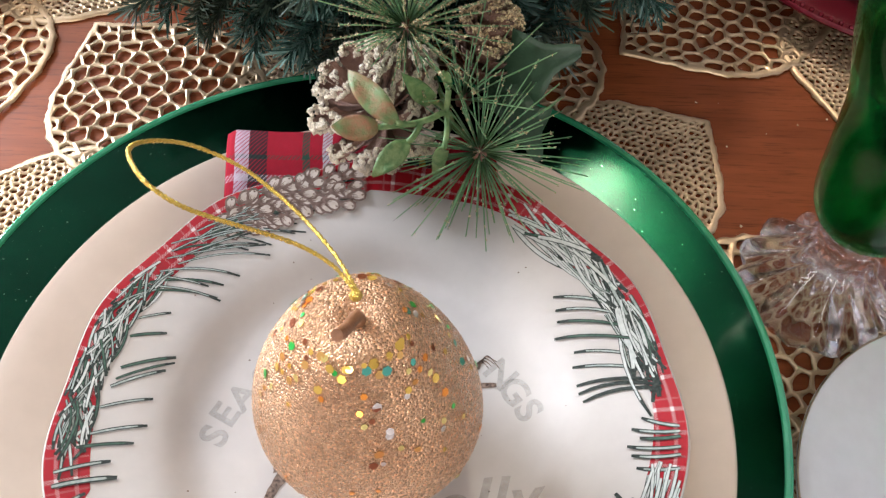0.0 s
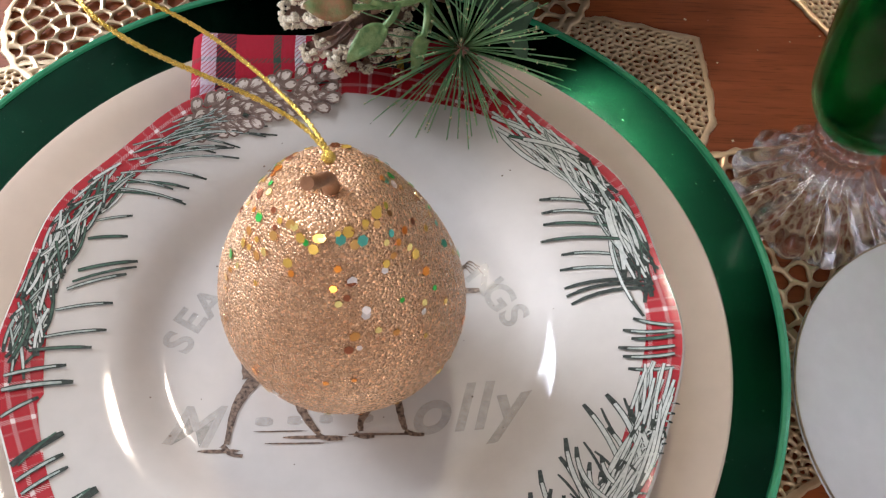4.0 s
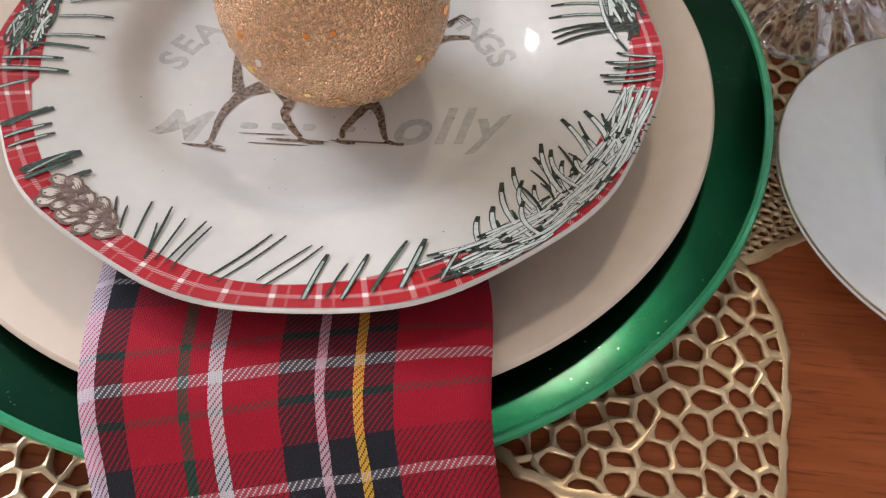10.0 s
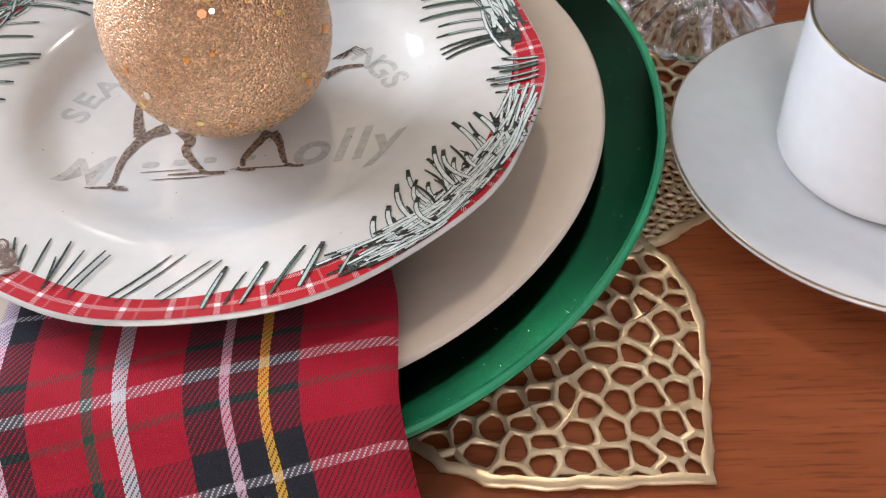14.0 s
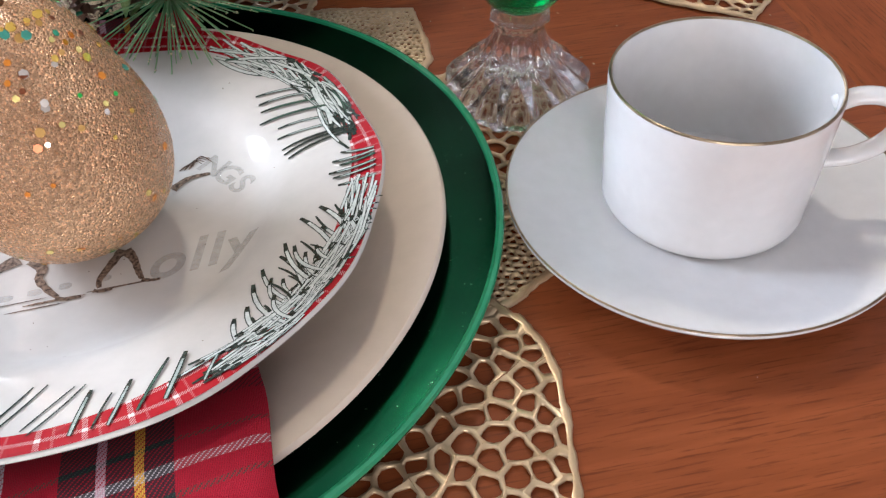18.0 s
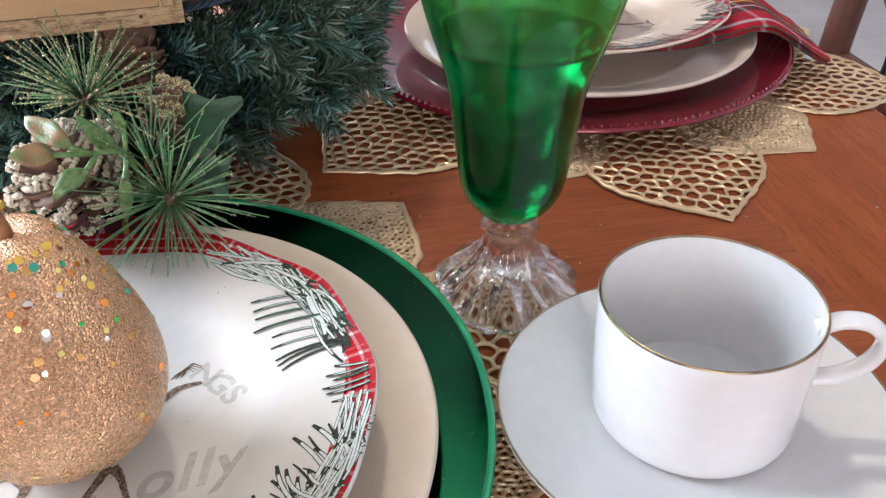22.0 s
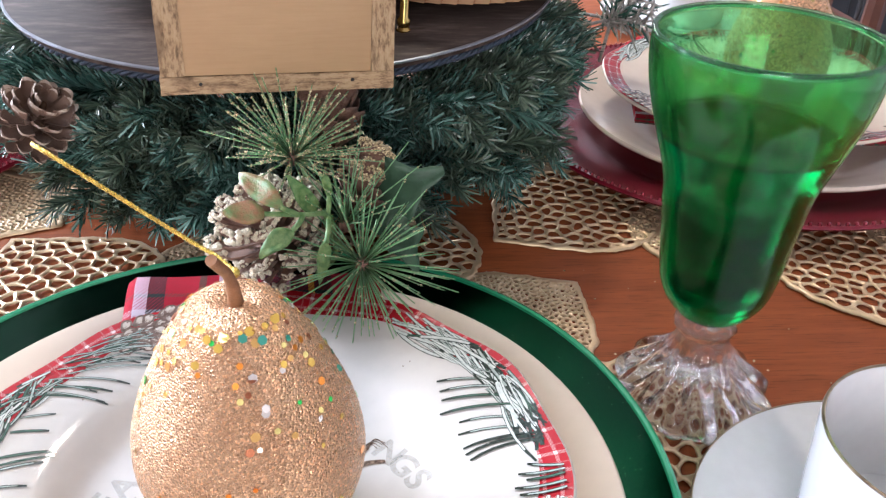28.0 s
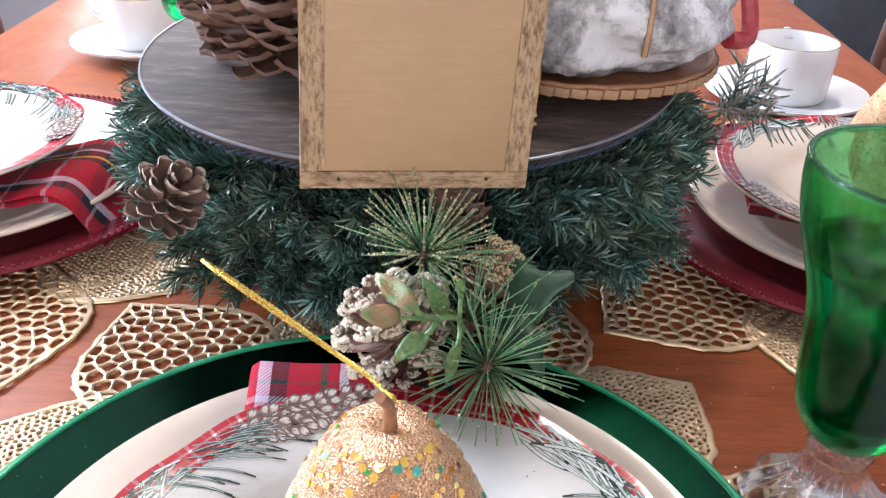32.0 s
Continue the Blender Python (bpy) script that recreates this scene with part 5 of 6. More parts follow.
def red_charger(at, rz=0.0):
    top = thing("charger_plate", at, rz, label="burgundy charger plate with a beaded edge on a gold placemat", category="charger plate", group="burgundy chargers")
    bm, _ = rounded_plate([(0, 0.0045), (0.112, 0.0045), (0.122, 0.0075), (0.140, 0.0125), (0.1620, 0.0175)], 0.004, 0.105, 0.0)
    part("plate_body", bm, M_REDCH, top)
    bm = bmesh.new()
    for k in range(190):
        a = 2 * math.pi * k / 190
        bmesh.ops.create_icosphere(bm, subdivisions=1, radius=0.0014, matrix=Matrix.Translation((0.1605 * math.cos(a), 0.1605 * math.sin(a), 0.0177)))
    tagged(part("beading", bm, M_REDCH, top, "row of small beads"), kind="stuff")
    return top


red_charger((0.300, 0.478, 0.0025))
dinner_plate((0.3075, 0.472, 0.0073)).scale = (0.935, 0.935, 1.0)
far_salad = copy_thing(salad, pose(0.300, 0.463, SZ + 0.006, 0, 0, 95))
tagged(far_salad, "cream salad plate with a printed border on a burgundy setting", "plate", "printed salad plates")
for q in far_salad.children:
    if q.name.startswith("plate_body"):
        q.material_slots[0].link = "OBJECT"
        q.material_slots[0].material = M_CREAM
RN = [(0.0, 0.085, 0.0325, 0.006), (0.0, 0.07, 0.0315, 0.006), (0.0, 0.0, 0.0265, 0.0065), (0.0, -0.065, 0.0262, 0.0065), (0.0, -0.095, 0.0330, 0.0075), (0.0, -0.115, 0.0385, 0.0075),
      (0.0, -0.132, 0.0385, 0.0075), (0.0, -0.150, 0.0290, 0.0075), (0.001, -0.166, 0.0185, 0.0075), (0.002, -0.178, 0.0120, 0.007)]
ribbon("napkin", RN, pose(0.300, 0.463, 0.003, 0, 0, 80), "red and black tartan napkin hanging over a burgundy charger", uv0=(0.03, 0.02), seed=4, width=0.085)
copy_thing(pear, pose(0.303, 0.452, 0.0368, 0, 0, 140))
saucer((0.330, 0.745, 0.0008))
cup((0.330, 0.745, 0.0084), 80)

red_charger((-0.333, 0.486, 0.0025))
dinner_plate((-0.341, 0.486, 0.0073))
copy_thing(salad, pose(-0.352, 0.468, SZ + 0.010, 0, 0, -100))
LN = [(0, 0.150, 0.012, 0.006), (0, 0.140, 0.022, 0.006), (0, 0.128, 0.0375, 0.007), (0, 0.112, 0.041, 0.008), (0, 0.09, 0.036, 0.009), (0, 0.06, 0.0315, 0.009), (0, 0.0, 0.030, 0.010), (0, -0.06, 0.0315, 0.009),
      (0, -0.10, 0.038, 0.009), (0, -0.14, 0.030, 0.008), (0, -0.17, 0.014, 0.007)]
ribbon("napkin", LN, pose(-0.352, 0.468, 0, 0, 0, -96), "red tartan napkin draped over a dinner plate", uv0=(0.045, 0.03), wave=0.004, seed=8, width=0.095)
saucer((-0.325, 0.845, 0.0008))
cup((-0.325, 0.845, 0.0084), 170)
copy_thing(gob, pose(-0.262, 0.80, 0.0004, 0, 0, 30))

# ---------------------------------------------------------------- centrepiece: riser board, crate, cone, basket
board = thing("round_riser", (-0.0132, 0.446, 0), label="dark stained round wooden riser with a silver edge", category="riser")
TB = Matrix.Translation((0, 0, 0.1225)) @ pose(0, 0, 0.0075, 2.6) @ Matrix.Translation((0, 0, -0.1225))
part("top", lathe([(0, 0.1225), (0.1585, 0.1225), (0.1598, 0.1219), (0.1590, 0.1190), (0.157, 0.1182), (0, 0.1182)], 120), M_BOARD, board, m=TB)
part("silver_edge", lathe([(0.1593, 0.1228), (0.1604, 0.1226), (0.1606, 0.1218), (0.1599, 0.1213)], 120), M_SILVER, board, "thin silver edge band", m=TB)
bm = bmesh.new()
for ph in (0, 2.1, 4.2):
    tube([((0.1545 + 0.0014 * math.cos(64 * a + ph)) * math.cos(a), (0.1545 + 0.0014 * math.cos(64 * a + ph)) * math.sin(a), 0.1158 + 0.0014 * math.sin(64 * a + ph))
          for a in np.linspace(0, 2 * math.pi, 640, endpoint=False)], 0.0012, 5, True, bm)
part("braid", bm, M_BLUECORD, board, "dark blue braided trim", sharp=0, m=TB)
part("pedestal", lathe([(0, 0.1178), (0.05, 0.1178), (0.045, 0.08), (0.05, 0.02), (0.075, 0.0), (0, 0.0)], 48), M_BOARD, board)

CR = 9.9
crate = thing("wooden_crate", (-0.0007, 0.2635, 0.1228), CR, label="small tan wooden crate with rough-sawn edges on the riser", category="crate")
crate.matrix_world = pose(-0.0007, 0.2635, 0.1232, 2.6, 2.2, CR)
W, D, H, T = 0.0985, 0.125, 0.125, 0.0098


def board_piece(name, w, d, h, at, material, seed):
    bm = box(w, d, h, 0, at)
    bmesh.ops.subdivide_edges(bm, edges=bm.edges, cuts=14, use_grid_fill=True)
    for v_ in bm.verts:
        q = noise.noise_vector((v_.co * 260) + Vector((seed, 0, 0)))
        v_.co += q * 0.00035
    return part(name, bm, material, crate, sharp=35)


board_piece("base_plank", W, D, 0.0078, (0, D / 2, 0), M_SAWNBASE, 1)
board_piece("side_plank", T, D - 0.0004, H, (-W / 2 + T / 2 + 0.0004, D / 2, 0.0080), M_SAWN, 7)
board_piece("side_plank", T, D - 0.0004, H, (W / 2 - T / 2 - 0.0002, D / 2, 0.0080), M_SAWN, 13)
part("front_panel", box(W - 2 * T - 0.0006, 0.006, H - 0.004, 0.0003, (0, 0.0036, 0.0080)), M_PLY, crate, "smooth tan front panel")
part("back_panel", box(W - 2 * T - 0.001, 0.006, H - 0.004, 0.0004, (0, D - 0.0045, 0.0082)), M_PLY, crate)
for x in (-0.033, 0.031):
    nail = part("nail_hole", tube([(x, 0.0006, 0.0046), (x, -0.0003, 0.0044)], 0.0008, 8), M_IRON, crate, "dark sunken nail")
part("brass_finial", lathe([(0, 0), (0.0034, 0.0004), (0.0038, 0.002), (0.0026, 0.0034), (0.0034, 0.005), (0.0034, 0.007), (0.0022, 0.0085), (0.0024, 0.03), (0, 0.031)], 20), M_BRASS, crate, "small turned brass foot",
           m=pose(0.0665, 0.0665, 0.0002))

# ---- pine cones


def scale_mesh(material, rim, wide, name="scale"):
    """One woody shell along +x: narrow root, ribbed face, wide rounded lip with its own edge colour."""
    bm = bmesh.new()
    top, low = [], []
    for x, w in ((0.0, 0.09), (0.3, 0.15), (0.55, 0.25), (0.75, 0.33), (0.9, 0.34), (1.0, 0.30)):
        a, b = [], []
        for v_ in (-1, -0.66, -0.33, 0, 0.33, 0.66, 1):
            px = x - 0.2 * v_ * v_ * x ** 3
            z = 0.15 * x ** 3 - 0.05 * x + 0.07 * x * v_ * v_ + (0.014 * x if abs(v_) in (0.33, 1) else 0)
            a.append(bm.verts.new((px, v_ * w * wide, z)))
            b.append(bm.verts.new((px - 0.015, v_ * w * wide * 0.96, z - 0.03 - 0.035 * x * (1 - 0.7 * v_ * v_))))
        top.append(a)
        low.append(b)
    for i in range(5):
        for k in range(6):
            bm.faces.new((top[i][k], top[i + 1][k], top[i + 1][k + 1], top[i][k + 1]))
            bm.faces.new((low[i][k], low[i][k + 1], low[i + 1][k + 1], low[i + 1][k]))
        for k in (0, 6):
            bm.faces.new((top[i][k], low[i][k], low[i + 1][k], top[i + 1][k]))
    for k in range(6):
        bm.faces.new((top[5][k], low[5][k], low[5][k + 1], top[5][k + 1]))
    bmesh.ops.recalc_face_normals(bm, faces=bm.faces)
    me = mesh_of(name, bm, material, 30)
    me.materials.append(rim)
    for p_ in me.polygons:
        if p_.center.x > 0.84:
            p_.material_index = 1
    return me


SC_BIG = scale_mesh(M_SCALE, M_SCALEPALE, 0.85)
SC_BROWN, SC_PALE, SC_ROSE = scale_mesh(M_SCALE, M_SCALEPALE, 1.1), scale_mesh(M_SCALEPALE, M_SCALERIM, 0.82), scale_mesh(M_SCALEROSE, M_SCALEROSE, 0.68)
# a crust of glitter beads for the lip of one scale
tip = bmesh.new()
R = random.Random(43)
for k in range(38):
    u, t_ = R.uniform(-1, 1), R.uniform(0, 2 * math.pi)
    q = Vector((0.20 * math.cos(t_) * (1 - u * u * 0.4) - 0.16 * u * u, 0.52 * u, 0.17 * math.sin(t_) + 0.06))
    g = bmesh.ops.create_icosphere(tip, subdivisions=1, radius=R.uniform(0.06, 0.13))["verts"]
    for v_ in g:
        v_.co = q + v_.co * R.uniform(0.7, 1.25)
tip.verts.index_update()
BEADS = [v_.co.copy() for v_ in tip.verts], [[v_.index for v_ in f.verts] for f in tip.faces]
tip.free()


def cone(top, m, length, radius, count, me, open_=55.0, seed=0, glitter=0, size=0.7, name="scale", close=80.0, crust=None):
    """A cone of spiralled scales along +z of m, parented to top."""
    rr = random.Random(seed)
    core = tube([m @ Vector((0, 0, 0.03 * length)), m @ Vector((0, 0, 0.4 * length)), m @ Vector((0, 0, 0.96 * length))], [radius * 0.3, radius * 0.26, radius * 0.06], 8)
    part("core", core, M_TWIG, top, sharp=0)
    crust_v, crust_f = [], []
    for k in range(count):
        f = (k + 0.5) / count
        a = k * 2.39996
        env = math.sin(math.pi * (0.25 + 0.62 * f)) ** 0.8
        lo = open_ - 30
        el = radians(lo + (close - lo) * f ** 1.4) + rr.uniform(-0.2, 0.2)
        r0 = radius * 0.22 * (1 - 0.6 * f)
        ln = (radius * env - r0) / max(0.75, math.cos(el)) * size * rr.uniform(0.86, 1.1)
        d = Vector((math.cos(a) * math.cos(el), math.sin(a) * math.cos(el), math.sin(el)))
        base = Vector((r0 * math.cos(a), r0 * math.sin(a), length * (0.06 + 0.74 * f)))
        up = Vector((-math.cos(a) * math.sin(el), -math.sin(a) * math.sin(el), math.cos(el)))
        mm = m @ basis(d, up, base, ln)
        piece(name, me, top, mm)
        if glitter and f >= glitter - 1:
            lip = mm @ Matrix.Translation((0.93, 0, 0.07)) @ pose(0, 0, 0, rr.uniform(-20, 20), rr.uniform(-20, 20), rr.uniform(-20, 20)) @ Matrix.Scale(0.6 * rr.uniform(0.5, 1.2), 4)
            b = len(crust_v)
            crust_v += [lip @ q for q in BEADS[0]]
            crust_f += [tuple(b + i for i in f_) for f_ in BEADS[1]]
    if crust_v:
        tagged(raw("glitter_crust", crust_v, crust_f, crust or M_GLITTERTIP, top, "crust of fine champagne glitter on the scale tips"), kind="stuff")


def along(axis, at):
    return Matrix.Translation(at) @ Vector(axis).to_track_quat("Z", "Y").to_matrix().to_4x4()


bigcone = thing("pine_cone", (-0.084, 0.405, 0.1280), label="large weathered pine cone on the round riser", category="pine cone", group="pine cones")
cone(bigcone, along((0.05, 0.02, 1), (0, 0, 0.002)), 0.118, 0.058, 210, SC_BIG, 22, 3, size=1.0, close=66)

basket = thing("wicker_tray", (0.086, 0.434, 0.1340), label="shallow wicker tray with a cane-bound rim on the riser", category="tray")
part("floor", lathe([(0, 0.0), (0.08, 0.0), (0.088, 0.003), (0.088, 0.005), (0.08, 0.003), (0, 0.003)], 64), M_BASKET, basket)
for k in range(3):
    part("rim_rod", tube([((0.0895 + 0.0012 * k) * math.cos(a), (0.0895 + 0.0012 * k) * math.sin(a), 0.004 + 0.0032 * k + 0.0006 * math.sin(24 * a + k)) for a in np.linspace(0, 2 * math.pi, 96, endpoint=False)], 0.0022, 6, True),
         M_BASKET, basket, sharp=0)
part("side", lathe([(0.086, 0.0), (0.0925, 0.0005), (0.0928, 0.0100), (0.0905, 0.0112), (0.0880, 0.0102), (0.0872, 0.004)], 96), M_BASKET, basket)
bind = box(0.0088, 0.0007, 0.0080, 0.0003)
BIND = mesh_of("cane_binding", bind, M_CANE)
for k in range(60):
    a = 360 * k / 60
    x, y = pol(0.0945, a)
    piece("cane_binding", BIND, basket, pose(x, y, 0.0012, 2, 8, a + 90))
basket.scale = (0.855, 0.855, 0.62)
fluff = thing("cotton_batting", (0.084, 0.436, 0.1362), label="white and grey streaked cotton batting heaped in a wicker tray", category="batting")
bm = bmesh.new()
bmesh.ops.create_icosphere(bm, subdivisions=5, radius=1)
for v_ in bm.verts:
    n_ = v_.co.normalized()
    k = 1.06 + 0.16 * noise.noise(n_ * 2.3 + Vector((4, 0, 0))) + 0.07 * noise.noise(n_ * 7) + 0.03 * noise.noise(n_ * 18)
    v_.co = Vector((n_.x * 0.079 * k, n_.y * 0.079 * k, max(0.0, 0.040 + n_.z * 0.048 * k)))
part("mass", bm, M_FUR, fluff, sharp=0)
fv, ff = [], []
R = random.Random(77)
for k in range(5200):
    n_ = Vector((R.gauss(0, 1), R.gauss(0, 1), abs(R.gauss(0, 1)) - 0.5)).normalized()
    kk = 1 + 0.16 * noise.noise(n_ * 2.3 + Vector((4, 0, 0))) + 0.07 * noise.noise(n_ * 7)
    c = Vector((n_.x * 0.079 * kk, n_.y * 0.079 * kk, max(0.001, 0.042 + n_.z * 0.046 * kk)))
    d = (n_ * 0.5 + Vector((R.uniform(-1, 1), R.uniform(-1, 1), R.uniform(-1, 1)))).normalized() * R.uniform(0.004, 0.010)
    s = d.orthogonal().normalized() * 0.00022
    b = len(fv)
    fv += [c - s, c + s, c + d]
    ff.append((b, b + 1, b + 2))
tagged(raw("fibre", fv, ff, M_FUR, fluff), kind="stuff")
fluff.scale = (1.03, 1.03, 1.0)
part("twine", tube(spline([(0.024, -0.081, 0.022), (0.025, -0.081, 0.036), (0.027, -0.072, 0.060), (0.030, -0.05, 0.083)], 14), 0.0017, 6), M_CANE, fluff, "strand of tan twine")
rib = thing("red_ribbon", (0.190, 0.470, 0.1347), label="red ribbon tucked at the edge of the tray", category="ribbon")
part("band", tube(spline([(-0.012, -0.02, 0.007), (0.004, -0.008, 0.006), (0.003, 0.004, 0.03), (-0.002, 0.01, 0.06), (0, 0.015, 0.085)], 18), 0.0055, 8), M_BERRY, rib)

# ---------------------------------------------------------------- garland round the riser


def needle_branch(seed, length, count, nl, wide):
    """A tinsel twig along +x with flat needles all round, as vertices and faces."""
    rr = random.Random(seed)
    v_, f_ = [], []
    for k in range(count):
        f = (k + rr.random()) / count
        p = Vector((length * f, 0.004 * math.sin(f * 3 + seed), 0.006 * f * f))
        a = k * 2.39996 + rr.uniform(-0.3, 0.3)
        out = Vector((rr.uniform(0.25, 1.15) + 0.5 * f, math.cos(a), math.sin(a))).normalized()
        ln = nl * rr.uniform(0.65, 1.15) * (1 - 0.25 * f)
        s = out.cross(Vector((rr.uniform(-1, 1), rr.uniform(-1, 1), rr.uniform(-1, 1)))).normalized() * wide
        mid = p + out * ln * 0.55 + Vector((0.0015, 0, 0))
        end = p + out * ln + Vector((0.004 * rr.random(), 0, -0.001))
        b = len(v_)
        v_ += [p - s * 0.7, p + s * 0.7, mid + s, mid - s, end + s * 0.8, end - s * 0.8]
        f_ += [(b, b + 1, b + 2, b + 3), (b + 3, b + 2, b + 4, b + 5)]
    return v_, f_


BRANCH = []
for s in range(8):
    v_, f_ = needle_branch(s, 0.050, 165, 0.0145, 0.00052)
    me = bpy.data.meshes.new("branch")
    me.from_pydata(v_, [], f_)
    me.materials.append(M_NEEDLEDK if s % 2 else M_NEEDLELT)
    BRANCH.append(me)
gar = thing("pine_garland", (-0.012, 0.462, 0), label="dark green artificial pine garland ringed round the riser", category="garland")
part("wire_core", tube([(0.128 * math.cos(a), 0.128 * math.sin(a), 0.045) for a in np.linspace(0, 2 * math.pi, 60, endpoint=False)], 0.004, 6, True), M_TWIG, gar, sharp=0)
R = random.Random(12)
for k in range(760):
    a = 2 * math.pi * (k % 380) / 380 + R.uniform(-0.05, 0.05)
    high = k >= 380
    psi = R.uniform(-0.35, 3.3) if not high else R.uniform(0.2, 1.6)
    hub = Vector((0.122 * math.cos(a), 0.122 * math.sin(a), 0.044 if not high else 0.084))
    radial = Vector((math.cos(a), math.sin(a), 0))
    tang = Vector((-math.sin(a), math.cos(a), 0))
    d = radial * math.cos(psi * 0.62 - 0.35) + Vector((0, 0, 1)) * math.sin(psi * 0.62 - 0.35) * 0.75 + tang * R.uniform(-0.8, 0.8)
    if d.z < -0.2:
        d.z *= 0.8
    st = hub + radial * R.uniform(-0.01, 0.02)
    end = st + d.normalized() * 0.055
    if end.z > (0.098 if high else 0.088):
        d.z *= 0.35
    if end.z < 0.012:
        d.z += 0.5
    size = R.uniform(0.75, 1.1)
    pick_ = R.randrange(8)
    if ((st + d.normalized() * 0.03) - Vector((-0.121, -0.138, 0.088))).length < 0.036:
        continue
    piece("branch", BRANCH[pick_], gar, basis(d, at=st, size=size) @ pose(0, 0, 0, R.uniform(0, 360)))

for k in range(170):
    a = 2 * math.pi * k / 170
    st = Vector((0.088 * math.cos(a), 0.088 * math.sin(a), R.uniform(0.03, 0.085)))
    d = Vector((math.cos(a), math.sin(a), R.uniform(-0.5, 0.12))) + Vector((-math.sin(a), math.cos(a), 0)) * R.uniform(-0.9, 0.9)
    piece("branch", BRANCH[R.randrange(8)], gar, basis(d, at=st, size=R.uniform(0.8, 1.05)) @ pose(0, 0, 0, R.uniform(0, 360)))

lcone = thing("pine_cone", (-0.139, 0.314, 0.071), label="open brown pine cone nestled in the garland", category="pine cone", group="pine cones")
cone(lcone, along((0.55, -0.25, 0.75), (0.002, 0.004, 0.006)), 0.034, 0.0215, 44, SC_PALE, 20, 5, size=1.05, close=64)
lcone.scale = (0.92, 0.92, 0.92)
bcone = thing("pine_cone", (0.0165, 0.299, 0.081), label="closed brown pine cone under the crate", category="pine cone", group="pine cones")
cone(bcone, along((0.05, 0.30, 0.9), (0, -0.010, 0)), 0.040, 0.0215, 60, SC_BROWN, 62, 6, size=0.8)

# frosted pick on the far side of the garland
frost = thing("frosted_pick", (0.196, 0.480, 0.088), label="frosted pine twig pick tucked in the garland", category="pick")
for ax in ((0.75, -0.25, 0.75), (0.9, 0.2, 0.15), (0.55, -0.75, 0.1), (0.2, 0.1, 1.0)):
    ax = Vector(ax).normalized()
    st = ax * -0.03
    part("twig", tube([st, ax * 0.002, ax * 0.03], [0.0014, 0.0012, 0.0006], 6), M_FROST, frost, sharp=0)
    side = ax.orthogonal().normalized()
    for k in range(30):
        a = k * 2.39996
        o = ax * -0.008 + ax * 0.038 * (k / 30)
        d = (ax * 0.75 + (side * math.cos(a) + ax.cross(side) * math.sin(a))).normalized() * R.uniform(0.014, 0.022)
        part("frosted_needle", tube([o, o + d * 0.55, o + d], [0.0008, 0.0009, 0.0004], 4), M_FROST if k % 3 else M_NEEDLEDK, frost, sharp=0)

# ---------------------------------------------------------------- floral pick beside the plate
pick = thing("floral_pick", (0.012, 0.235, 0.046), label="pine, holly and glittered cone pick lying on the charger rim", category="floral pick")
PB = Vector((0.012, 0.235, 0.046))


def P3(x, y, z):
    return Vector((x, y, z)) - PB


def spray(c, axis, n, ln, spread, seed, gold):
    """Long fine needles fanning from c."""
    rr = random.Random(seed)
    bm = bmesh.new()
    ax = Vector(axis).normalized()
    specks_v, specks_f = [], []
    for k in range(n):
        a = k * 2.39996
        t = radians(spread) * math.sqrt((k + 0.5) / n)
        s = ax.orthogonal().normalized()
        u = ax.cross(s)
        d = ax * math.cos(t) + (s * math.cos(a) + u * math.sin(a)) * math.sin(t)
        d += Vector((rr.uniform(-1, 1), rr.uniform(-1, 1), rr.uniform(-1, 1))) * 0.12
        d.normalize()
        L = ln * rr.uniform(0.7, 1.1)
        bend = Vector((0, 0, -1)) * 0.04 * L
        pts = [c, c + d * L * 0.5 + bend * 0.2, c + d * L + bend]
        tube(pts, [0.00038, 0.00038, 0.00024], 3, False, bm)
        for j in range(gold):
            f = 0.25 + 0.75 * rr.random() ** 0.7
            q = c + d * L * f + bend * f * f
            r = rr.uniform(0.00028, 0.00062)
            b = len(specks_v)
            specks_v += [q + Vector((rr.uniform(-1, 1), rr.uniform(-1, 1), rr.uniform(-1, 1))).normalized() * r * 1.5 for _ in range(4)]
            specks_f += [(b, b + 1, b + 2), (b, b + 2, b + 3), (b, b + 3, b + 1), (b + 1, b + 3, b + 2)]
    part("needle_spray", bm, M_NEEDLE, pick, "long fine green needles", sharp=0)
    tagged(raw("glitter_speck", specks_v, specks_f, M_GLITTER, pick), kind="stuff")
    hub = bmesh.new()
    bmesh.ops.create_icosphere(hub, subdivisions=2, radius=0.0035, matrix=Matrix.Translation(c))
    for v_ in hub.verts:
        v_.co += noise.noise_vector(v_.co * 600) * 0.001
    part("bud", hub, M_SCALE, pick, sharp=0)


spray(P3(0.0332, 0.2154, 0.0655), (0.12, -0.72, 0.38), 96, 0.040, 104, 1, 6)
spray(P3(0.0046, 0.2440, 0.1010), (0.18, -0.20, 0.90), 92, 0.037, 82, 2, 26)
spray(P3(0.026, 0.236, 0.072), (0.15, -0.25, 0.9), 22, 0.046, 40, 3, 4)
cone(pick, along((-0.46, 0.08, 0.87), P3(0.002, 0.2315, 0.053)), 0.037, 0.0255, 54, SC_ROSE, 22, 9, glitter=1, size=1.0, close=60)
cone(pick, along((0.30, 0.45, 0.80), P3(0.029, 0.2450, 0.072)), 0.033, 0.0150, 48, SC_BROWN, 52, 11, glitter=1.3, size=0.9, crust=M_GLITTER)


